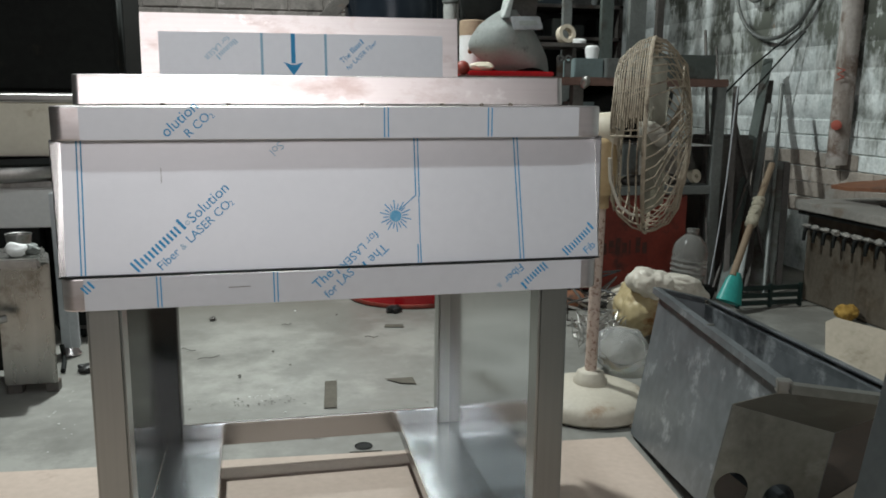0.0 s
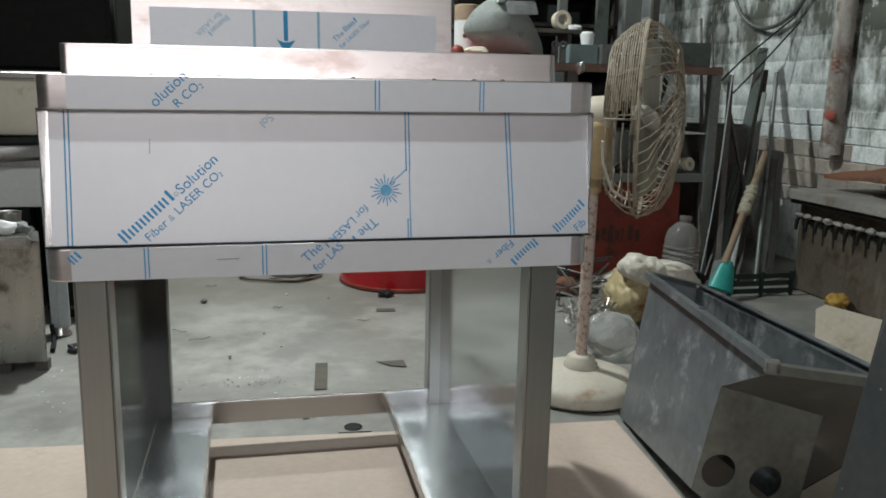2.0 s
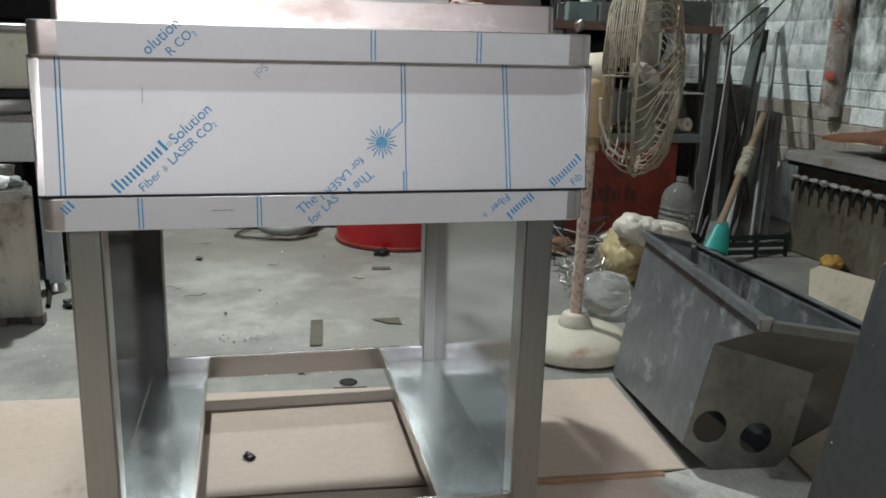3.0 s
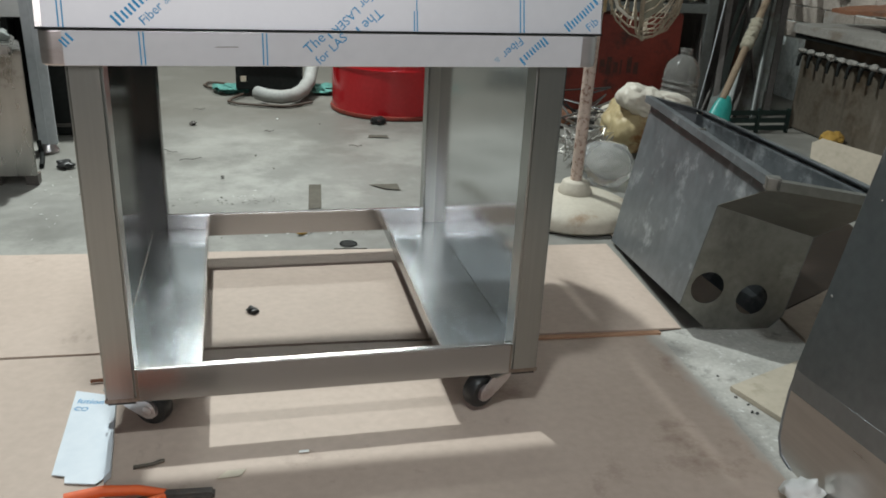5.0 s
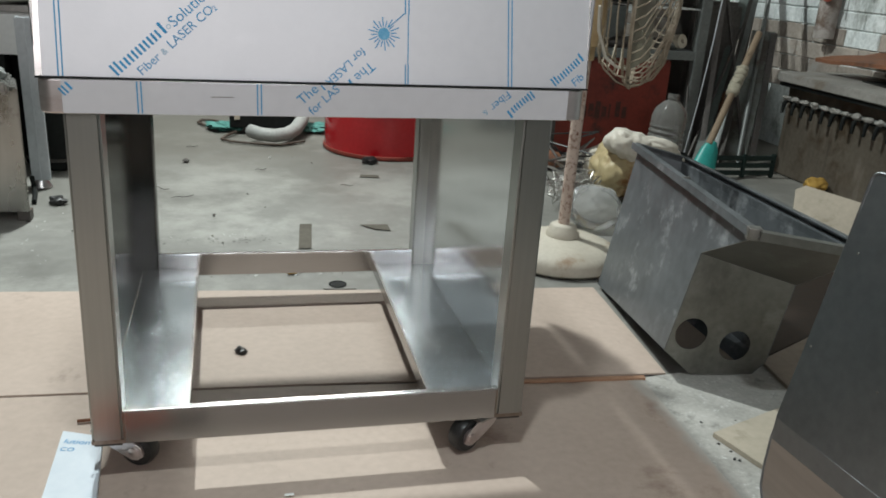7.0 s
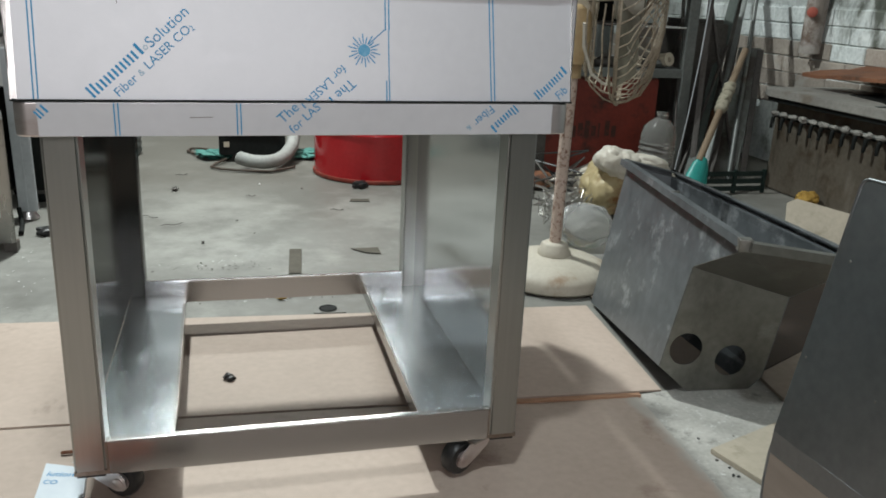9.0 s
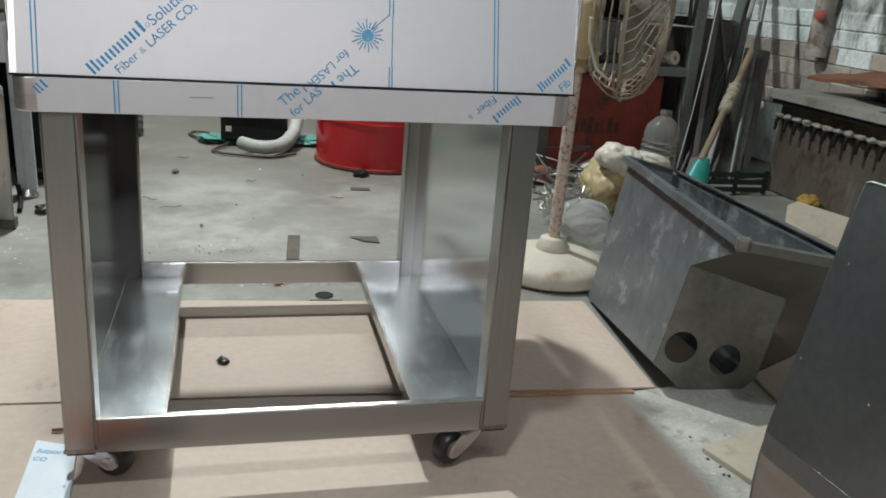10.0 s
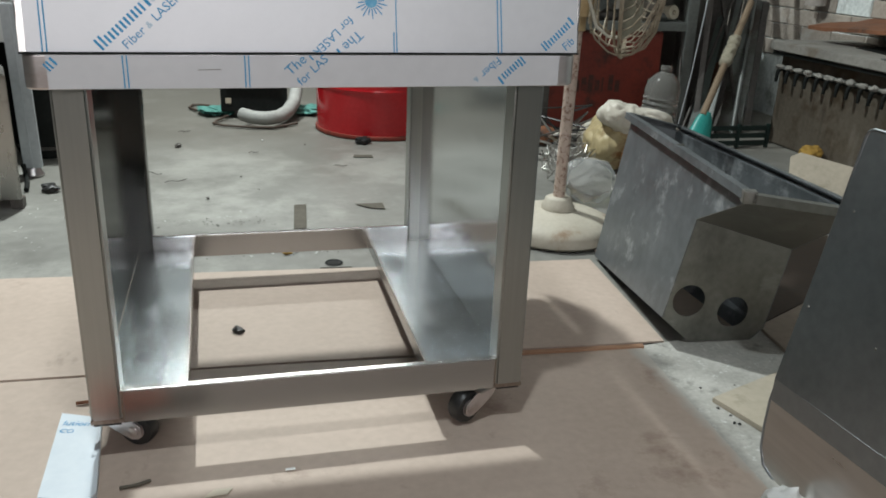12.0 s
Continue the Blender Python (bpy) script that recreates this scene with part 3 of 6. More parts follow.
LEG = 0.048
for name, x0, y0 in (("leg", -0.36, 0.0), ("leg", 0.314, 0.0), ("leg", -0.366, 0.735), ("leg", 0.305, 0.735)):
    bm = box((x0, y0, 0.07), (x0 + LEG, y0 + LEG, 0.632), 0.004, 3)
    leg = part(name, bm, STEEL_SHADE if x0 < -0.362 else STEEL_V, cart, "brushed square steel tube" if x0 > -0.362 else "square steel tube coloured dark for shade")
    part("end_cap", box((x0 + 0.003, y0 + 0.003, 0.067), (x0 + LEG - 0.003, y0 + LEG - 0.003, 0.0702)), RUBBER, leg)
    part("weld", box((x0 - 0.0006, y0 - 0.0006, 0.072), (x0 + LEG + 0.0006, y0 + LEG * 0.9, 0.079), 0.0005), WELD, leg, "brown heat-tinted weld mark")

# lower frame
bm = box((-0.312, 0.001, 0.0705), (0.314, 0.003, 0.130), 0.0008, 2)
box((-0.312, 0.0032, 0.127), (0.314, 0.0145, 0.1298), 0.0008, 2, bm)
rod([(-0.312, 0.0035, 0.1272), (0.314, 0.0035, 0.1272)], 0.0028, 10, bm)
rail = part("front_rail", bm, STEEL_H, cart, "brushed steel angle rail")
for x in (-0.3116, 0.3105):
    part("weld", box((x, -0.0002, 0.0715), (x + 0.0032, 0.003, 0.129), 0.001), WELD, rail, "brown heat-tinted weld seam")
fold = [(0.735, 0.072), (0.783, 0.072), (0.783, 0.075), (0.738, 0.075), (0.738, 0.1265), (0.744, 0.1265), (0.744, 0.129), (0.735, 0.129)]
bm = slab(fold, -0.318, 0.305, 0.0006, Matrix(((0, 0, 1, 0), (1, 0, 0, 0), (0, 1, 0, 0), (0, 0, 0, 1))))
rail = part("rear_rail", bm, STEEL_H, cart, "brushed folded steel rear rail")
part("top_hem", box((-0.317, 0.7335, 0.124), (0.304, 0.7348, 0.1285), 0.0006), STEEL_M, rail, "bright folded hem")
for side, front, back, wall_x in ((-1, -0.2175, -0.2305, (-0.351, -0.352)), (1, 0.2045, 0.2094, (0.344, 0.335))):
    poly = [(wall_x[0], 0.0145), (front, 0.0145), (back, 0.7345), (wall_x[1], 0.7345)]
    shelf = part("side_shelf", slab(poly if side < 0 else poly[::-1], 0.087, 0.09, 0.0008), STEEL_P, cart, "bright steel sheet shelf with a folded edge")
    lip = slab([(front, 0.0145), (front - side * 0.0055, 0.0145), (back - side * 0.0055, 0.7345), (back, 0.7345)], 0.07, 0.1005, 0.001)
    part("shelf_lip", lip, STEEL_H, shelf, "folded brushed steel lip")
    panel = slab([(wall_x[0], 0.047), (wall_x[0] + side * 0.003, 0.047), (wall_x[1] + side * 0.003, 0.736), (wall_x[1], 0.736)], 0.0905, 0.632, 0.0005)
    part("side_panel", panel, STEEL_M if side > 0 else STEEL_SHADE, cart, "plain steel side sheet" if side > 0 else "mirror-finish steel side sheet coloured dark for shade")
    bm = box((side * 0.337 - 0.012, 0.048, 0.071), (side * 0.337 + 0.012, 0.735, 0.0865), 0.003)
    part("side_rail", bm, STEEL_H, cart)


def castor(x, y, turn):
    m = pose(x, y, 0, 0, 0, turn)
    c = part("castor", box((-0.03, -0.03, 0.0655), (0.03, 0.03, 0.0695), 0.001, 2, None, m), ZINC, cart, "small swivel castor with a black rubber wheel")
    bm = lathe([(0.0, 0.06), (0.02, 0.06), (0.022, 0.063), (0.02, 0.0655), (0.0, 0.0655)], 18, None, m)
    for sx in (-1, 1):
        pts = [(0.027, 0.061), (-0.03, 0.061), (-0.055, 0.045), (-0.057, 0.032), (-0.05, 0.022), (-0.038, 0.02), (-0.024, 0.026), (-0.006, 0.034), (0.014, 0.045)]
        pl = slab(pts, -0.001, 0.001, 0.0005, m @ Matrix.Translation((sx * 0.0185, 0, 0)) @ Matrix(((0, 0, 1, 0), (1, 0, 0, 0), (0, 1, 0, 0), (0, 0, 0, 1))))
        merge(bm, pl)
    part("fork", bm, STEEL_BARE, c, "bright pressed steel fork")
    wm = m @ Matrix.Translation((0, -0.042, 0.0352)) @ pose(0, 0, 0, 0, 90, 0)
    tyre = lathe([(0.0155, -0.0135), (0.0275, -0.0135), (0.0303, -0.0085), (0.0308, 0), (0.0303, 0.0085), (0.0275, 0.0135), (0.0155, 0.0135)], 30, None, wm)
    part("tyre", tyre, RUBBER, c, "black rubber tyre")
    hub = lathe([(0.0, -0.0225), (0.005, -0.0225), (0.0085, -0.021), (0.009, -0.0148), (0.016, -0.014), (0.016, 0.014), (0.009, 0.0148), (0.0085, 0.021), (0.005, 0.0225), (0, 0.0225)], 20, None, wm)
    part("hub", hub, STEEL_BARE, c)


castor(0.298, 0.034, -60)
castor(-0.332, 0.064, 64)
castor(-0.3, 0.755, 70)
castor(0.29, 0.755, 10)

# body of the counter: lower rim, leaning panels, upper rim, raised step and back splash
X0, X1, YF, YB = -0.3815, 0.393, -0.045, 0.865
LEVEL = pose(0, 0, 0.65) @ pose(0, 0, 0, 0, -0.38, 0) @ pose(0, 0, -0.65)


def open_back(bm):
    """Leaves out the back run of a rim."""
    bmesh.ops.bisect_plane(bm, geom=list(bm.verts) + list(bm.edges) + list(bm.faces), plane_co=(0, 0.81, 0), plane_no=(0, 1, 0), clear_outer=True)


bm = band(X0, X1, YF, YB, 0.614, 0.6605, 0.02, 0.0015, 0.03, 0.05)
open_back(bm)
bm.transform(LEVEL)
part("lower_rim", bm, STEEL_BARE, cart, "folded steel rim with rounded corners")

LEAN_ANGLE = math.degrees(math.atan2(0.031, 0.187))
PANEL = LEVEL @ pose(0, -0.0365, 0.6605, 90 - LEAN_ANGLE, 0, 0)
PW = 0.1895
bm = box((-0.3825, 0.0, -0.0015), (0.3965, PW, 0.0), 0.0006, 1, None, PANEL)
part("front_panel", bm, STEEL_H, cart, "leaning steel front sheet")
# black strip added to draw the gap's darkness between sheet and rim
part("seam_strip", box((-0.381, -0.0446, 0.6607), (0.3945, -0.0366, 0.6626), 0, 1, None, LEVEL), BLACK, cart, "added black strip for the dark gap under the front sheet")
for x, nm in ((-0.382, "side_sheet"), (0.396, "side_sheet")):
    bm = box((x - 0.0008, -0.03, 0.6605), (x + 0.0008, 0.855, 0.846), 0.0004, 1, None, LEVEL)
    part(nm, bm, STEEL_H, cart)
# unseen sheet; its back edge is set to trim the lit strip below
bm = box((-0.378, -0.035, 0.628), (0.39, 0.306, 0.630), 0.0004, 1, None, LEVEL)
part("inner_floor", bm, STEEL_P, cart, "unseen steel floor sheet whose edge trims light through the body")
bm = band(-0.3835, 0.3975, -0.031, 0.866, 0.8445, 0.8905, 0.02, 0.0015, 0.03, 0.032)
open_back(bm)
bm.transform(LEVEL)
part("upper_rim", bm, STEEL_BARE, cart, "folded steel rim with rounded corners")
bm = band(-0.378, 0.381, 0.095, 0.800, 0.8908, 0.9355, 0.012, 0.0015, 0.02, 0.01, 0.002)
for v in bm.verts:
    v.co.y += (v.co.z - 0.8908) * 0.11
bm.transform(LEVEL)
part("raised_step", bm, STEEL_BARE, cart, "bare polished steel upstand")
for k, x in enumerate((-0.25, -0.155, 0.047, 0.175, 0.24, 0.288)):
    part("tack_weld", lump((0.0038, 0.004, 0.0026), 500 + k, 0.3, 3, 2, LEVEL @ pose(x, 0.0915, 0.8918)), WELD, cart)
SPLASH = LEVEL @ pose(0, 0.778, 0.94, 86, 0, 0) @ pose(0, -0.94, 0)
bm = box((-0.3695, 0.94, -0.012), (0.36, 1.0915, 0.0), 0.0012, 2, None, SPLASH)
part("back_splash", bm, STEEL_BARE, cart, "bare polished steel back splash")

# added cover, edge-on to view, that blocks the front lamp from inside
bm = box((-0.374, 0.103, 0.931), (0.377, 0.41, 0.933), 0.0004, 1, None, LEVEL)
part("top_sheet", bm, STEEL_P, cart, "unseen steel sheet added to keep front light off the rear legs")

# protective film and its print
def film(name, plane, u0, u1, v0, v1, label):
    return part(name, box((u0, v0, 0.0), (u1, v1, 0.0006), 0, 1, None, plane), FILM, cart, label)


def stripes(plane, u, v0, v1, parent, gap=0.0075, thick=0.0017, slant=0.0):
    for du in (0, gap):
        bm = box((0, 0, 0), (thick, v1 - v0, 0.0004), 0, 1, None, plane @ pose(u + du, v0, 0.0007, 0, 0, slant))
        part("printed_line", bm, INK, parent, "", False)


f = film("front_film", PANEL, -0.3735, 0.3945, 0.0015, PW - 0.001, "white protective film printed in blue")
stripes(PANEL, -0.3545, 0.002, PW - 0.003, f, gap=0.0055)
stripes(PANEL, 0.1115, 0.002, 0.03, f, gap=0.004)
part("printed_line", box((0.1152, 0.03, 0), (0.1166, 0.1, 0.0004), 0, 1, None, PANEL @ pose(0, 0, 0.0007)), INK, f, "", False)
stripes(PANEL, 0.1105, 0.1, PW - 0.003, f, gap=0.0052)
part("printed_line", box((0, 0, 0), (0.0315, 0.0014, 0.0004), 0, 1, None, PANEL @ pose(0.087, 0.08, 0.0007, 0, 0, 41)), INK, f, "", False)
stripes(PANEL, 0.2685, 0.002, PW - 0.003, f, gap=0.0055, slant=1.7)
A = 42.5
brand(PANEL, -0.2795, 0.0035, 7, 0.0172, A, f)
bm = lathe([(0.0022, 0), (0.0032, 0), (0.0032, 0.0004), (0.0022, 0.0004)], 16, None, PANEL @ pose(-0.2125, 0.0705, 0.0007))
part("printed_ring", bm, INK_PALE, f, "", False)
lettering("Solution", 0.0212, PANEL, -0.2055, 0.069, A, f)
lettering("Fiber", 0.0172, PANEL, -0.249, 0.0045, A, f)
lettering("&", 0.0125, PANEL, -0.2195, 0.032, A, f, INK_PALE)
lettering("LASER CO", 0.0172, PANEL, -0.2095, 0.041, A, f)
lettering("2", 0.0105, PANEL, -0.1515, 0.0925, A, f)
lettering("for LASER", 0.0172, PANEL, 0.0485, 0.0525, A + 180, f)
lettering("The", 0.0205, PANEL, 0.0605, 0.034, A + 180, f)
brand(PANEL, 0.032, 0.0085, 1, 0.0125, A + 180, f)
brand(PANEL, 0.345, 0.004, 6, 0.0138, A, f)
lettering("Fib", 0.0172, PANEL, 0.3765, 0.004, A, f)
lettering("Sol", 0.0172, PANEL, -0.083, PW - 0.006, A + 180, f, INK_PALE)

part("scratch", box((-0.2456, 0.126, 0.0006), (-0.245, 0.147, 0.0009), 0, 1, None, PANEL), TAPE, f, "", False)

# burst sign on the film
STAR = PANEL @ pose(0.0805, 0.0719, 0.0007)
bm = lathe([(0.0, 0.0), (0.0088, 0.0), (0.0088, 0.0004), (0.0, 0.0004)], 20, None, STAR)
part("printed_disc", bm, INK_STAR, f, "", False)
bm = bmesh.new()
for i in range(20):
    box((0.0098, -0.00075, 0), (0.0235 if i % 2 else 0.0185, 0.00075, 0.0004), 0, 1, bm, STAR @ pose(0, 0, 0, 0, 0, i * 18 + 5))
part("printed_burst", bm, INK, f, "", False)

RIM_LOW = LEVEL @ pose(0, YF, 0.6140, 90, 0, 0)
f = film("lower_rim_film", RIM_LOW, -0.35, 0.3637, 0.001, 0.0455, "white protective film printed in blue")
stripes(RIM_LOW, -0.2565, 0.002, 0.045, f, gap=0.0052)
stripes(RIM_LOW, -0.0985, 0.002, 0.045, f, gap=0.0052)
brand(RIM_LOW, -0.346, 0.024, 2, 0.0125, A, f)
lettering("The", 0.0205, RIM_LOW, -0.036, 0.0165, A, f)
brand(RIM_LOW, -0.0055, 0.0375, 1, 0.0085, A, f)
lettering("for LAS", 0.0172, RIM_LOW, -0.0215, 0.003, A, f)
lettering("Fiber", 0.0172, RIM_LOW, 0.266, 0.0445, A + 180, f)
lettering("&", 0.0115, RIM_LOW, 0.2345, 0.016, A + 180, f, INK_PALE)
brand(RIM_LOW, 0.302, 0.0445, 5, 0.0132, A + 180, f)
part("scratch", box((0, 0, 0), (0.03, 0.0007, 0.0003), 0, 1, None, RIM_LOW @ pose(-0.16, 0.0255, 0.0007, 0, 0, 1)), TAPE, f, "", False)

RIM_TOP = LEVEL @ pose(0, -0.031, 0.8445, 90, 0, 0)
f = film("upper_rim_film", RIM_TOP, -0.3435, 0.3585, 0.001, 0.0445, "white protective film printed in blue")
lettering("olution", 0.0212, RIM_TOP, -0.2332, 0.003, A, f)
lettering("R CO", 0.0172, RIM_TOP, -0.2044, 0.0025, A, f)
lettering("2", 0.0105, RIM_TOP, -0.172, 0.0285, A, f)
stripes(RIM_TOP, 0.0637, 0.002, 0.044, f, gap=0.0055)
stripes(RIM_TOP, 0.2170, 0.002, 0.044, f, gap=0.0055)

f = film("back_splash_film", SPLASH, -0.331, 0.3225, 0.942, 1.0502, "white protective film printed in blue")
lettering("The", 0.0185, SPLASH, 0.0815, 0.982, A, f)
brand(SPLASH, 0.1065, 1.006, 4, 0.0132, A, f)
lettering("for LASER Fiber", 0.0145, SPLASH, 0.095, 0.9675, A, f)
lettering("for LASER", 0.0172, SPLASH, -0.181, 1.044, A + 180, f, INK_PALE)
brand(SPLASH, -0.165, 1.037, 6, 0.0132, A + 180, f, INK_PALE)
for u in (-0.1067, 0.0395):
    part("printed_line", box((u, 0.943, 0), (u + 0.006, 1.05, 0.0004), 0, 1, None, SPLASH @ pose(0, 0, 0.0007)), INK_PALE, f, "", False)
bm = box((-0.0375, 0.982, 0), (-0.0275, 1.05, 0.0004), 0, 1, None, SPLASH @ pose(0, 0, 0.0007))
merge(bm, slab([(-0.0545, 0.985), (-0.0325, 0.954), (-0.0105, 0.985), (-0.0275, 0.979), (-0.0375, 0.979)], 0.0008, 0.0012, 0, SPLASH))
part("printed_arrow", bm, INK, f, "", False)


# ---- galvanised hopper ----
def hopper():
    t = thing("sheet_hopper", "galvanised sheet-metal hopper with a folded lip lying on the floor", "hopper")
    # end plate outline: across, up
    outline = [(-0.0695, 0.065), (0.0, 0.005), (0.146, 0.005), (0.174, 0.034), (0.206, 0.221), (-0.024, 0.291)]

    def plate(name, pts, material, label="", thick=0.0016):
        bm = bmesh.new()
        a = [bm.verts.new(p) for p in pts]
        face = bm.faces.new(a)
        bm.normal_update()
        nrm = face.normal.copy()
        b = [bm.verts.new(Vector(p) - nrm * thick) for p in pts]
        bm.faces.new(b[::-1])
        for i in range(len(pts)):
            j = (i + 1) % len(pts)
            bm.faces.new((a[i], b[i], b[j], a[j]))
        return part(name, bm, material, t, label, False)

    # end plate with two round holes
    PL = Matrix.Translation((0.841, 0.2295, 0.0)) @ pose(0, 0, 0, 0, 0, -6.4)

    def on_plate(u, z):
        return PL @ Vector((u, 0, z))

    bm = bmesh.new()
    vs = [bm.verts.new(on_plate(u, z)) for u, z in outline]
    edges = [bm.edges.new((vs[i], vs[(i + 1) % len(vs)])) for i in range(len(vs))]
    for cx, cz, r in ((-0.013, 0.104, 0.037), (0.093, 0.075, 0.036)):
        ring = [bm.verts.new(on_plate(cx + r * math.cos(k * math.pi / 16), cz + r * math.sin(k * math.pi / 16))) for k in range(32)]
        edges += [bm.edges.new((ring[i], ring[(i + 1) % 32])) for i in range(32)]
    bmesh.ops.triangle_fill(bm, edges=edges, use_beauty=True, use_dissolve=False)
    res = bmesh.ops.extrude_face_region(bm, geom=list(bm.faces))
    for v in res["geom"]:
        if isinstance(v, bmesh.types.BMVert):
            v.co.y += 0.0018
    part("end_plate", bm, GALV_WORN, t, "end plate with two round holes", False)
    E1, F1, G1, H1, K1, I1 = [tuple(on_plate(u, z)) for u, z in outline]
    A1, D1, B1, C1, A2 = (0.936, 0.80, 0.384), (0.852, 0.763, 0.006), (0.804, 0.041, 0.390), (1.035, 0.014, 0.356), (1.06, 0.775, 0.356)
    F2, G2, H2 = (0.90, 0.76, 0.006), (0.985, 0.75, 0.006), (1.04, 0.75, 0.04)
    plate("side_sheet", [A1, D1, E1, I1, B1], GALV, "spangled galvanised side")
    plate("flared_sheet", [B1, I1, K1, C1], GALV_WORN)
    plate("bottom_corner_sheet", [E1, D1, F2, F1], GALV)
    plate("far_corner_sheet", [G1, G2, H2, H1], GALV)
    plate("far_side_sheet", [H1, H2, A2, C1, K1], GALV)
    plate("rear_sheet", [A1, A2, H2, G2, F2, D1], GALV)
    # folded lip
    up = Vector((0.05, -0.02, 0.5)).normalized()
    c = [Vector(p) for p in (A1, B1, C1, A2)]
    mid = sum(c, Vector()) / 4
    for i in range(4):
        a, b = c[i], c[(i + 1) % 4]
        out = ((a + b) / 2 - mid)
        d = (b - a).normalized()
        out = (out - d * out.dot(d)).normalized()
        h = 0.017
        prof = [Vector((0, 0, 0)), out * 0.02, out * 0.02 + up * h, up * h - out * 0.003, up * (h - 0.003) - out * 0.003, out * 0.016 + up * (h - 0.003), out * 0.016 + up * 0.003, up * 0.003]
        bm = bmesh.new()
        va = [bm.verts.new(a - d * 0.004 + p) for p in prof]
        vb = [bm.verts.new(b + d * 0.004 + p) for p in prof]
        for k in range(len(prof)):
            kk = (k + 1) % len(prof)
            bm.faces.new((va[k], va[kk], vb[kk], vb[k]))
        bm.faces.new(va[::-1])
        bm.faces.new(vb)
        part("lip", bm, GALV if i != 1 else GALV_WORN, t, "folded sheet lip", False)
    # seam clip half-way along the lip and a folded tab at its corner
    p = c[0].lerp(c[1], 0.5)
    part("seam_clip", box((-0.014, -0.004, 0.012), (0.006, 0.004, 0.0205), 0.001, 1, None, Matrix.Translation(p)), GALV_WORN, t, "small bent seam clip")
    part("corner_tab", box((-0.02, -0.01, -0.004), (0.006, 0.012, 0.021), 0.002, 1, None, Matrix.Translation(c[1]) @ pose(0, 0, 0, 0, 0, -20)), GALV_WORN, t, "folded corner tab")
    return t


hopper()

# ---- dark steel panel ----
pan = thing("leaning_sheet", "dark galvanised steel sheet with rounded corners standing on edge", "sheet")
M = Matrix(((0, 0, 1, 0), (1, 0, 0, 0), (0, 1, 0, 0), (0, 0, 0, 1)))
LOW = pose(0.722, -0.205, 0.0, 0, 1.5, 0) @ M
PM = pose(0.726, -0.205, 0.165, 0, 10.4, 0) @ M
low_prof = [(-0.48, 0.0), (-0.05, 0.0), (-0.018, 0.01), (-0.004, 0.035), (0.0, 0.07), (0.0, 0.125), (-0.48, 0.15)]
prof = [(-0.48, 0.01), (0.0, 0.0), (0.0, 0.41), (-0.003, 0.418), (-0.012, 0.422), (-0.48, 0.437)]
# paler lower part draws the lit floor's reflection; the dark strip sets its border
part("lower_sheet", slab(low_prof, 0.0, 0.0025, 0, LOW), SHEET_REFLECTION, pan, "lower part coloured pale for the lit floor it mirrors")
part("fold_strip", slab([(-0.48, 0.1502), (0.0, 0.1252), (0.0, 0.165), (-0.48, 0.185)], 0.0, 0.0025, 0, LOW), GALV_DARK, pan)
part("upper_sheet", slab(prof, 0.0, 0.0025, 0, PM), GALV_DARK, pan)
part("folded_edge", rod([LOW @ Vector((y, z, 0.001)) for y, z in low_prof[1:6]] + [PM @ Vector((y, z, 0.001)) for y, z in prof[2:]], 0.003, 8), GALV_DARK, pan)
for y, z in ((-0.012, 0.135), (-0.16, 0.135), (-0.03, 0.30)):
    part("rivet", lathe([(0.0024, 0), (0.002, 0.0008), (0, 0.001)], 12, None, PM @ pose(y, z, 0, 180, 0, 0)), STEEL_DULL, pan)
part("brace", box((-0.46, 0.1, 0.003), (-0.05, 0.115, 0.02), 0.002, 2, None, LOW), GALV_DARK, pan)


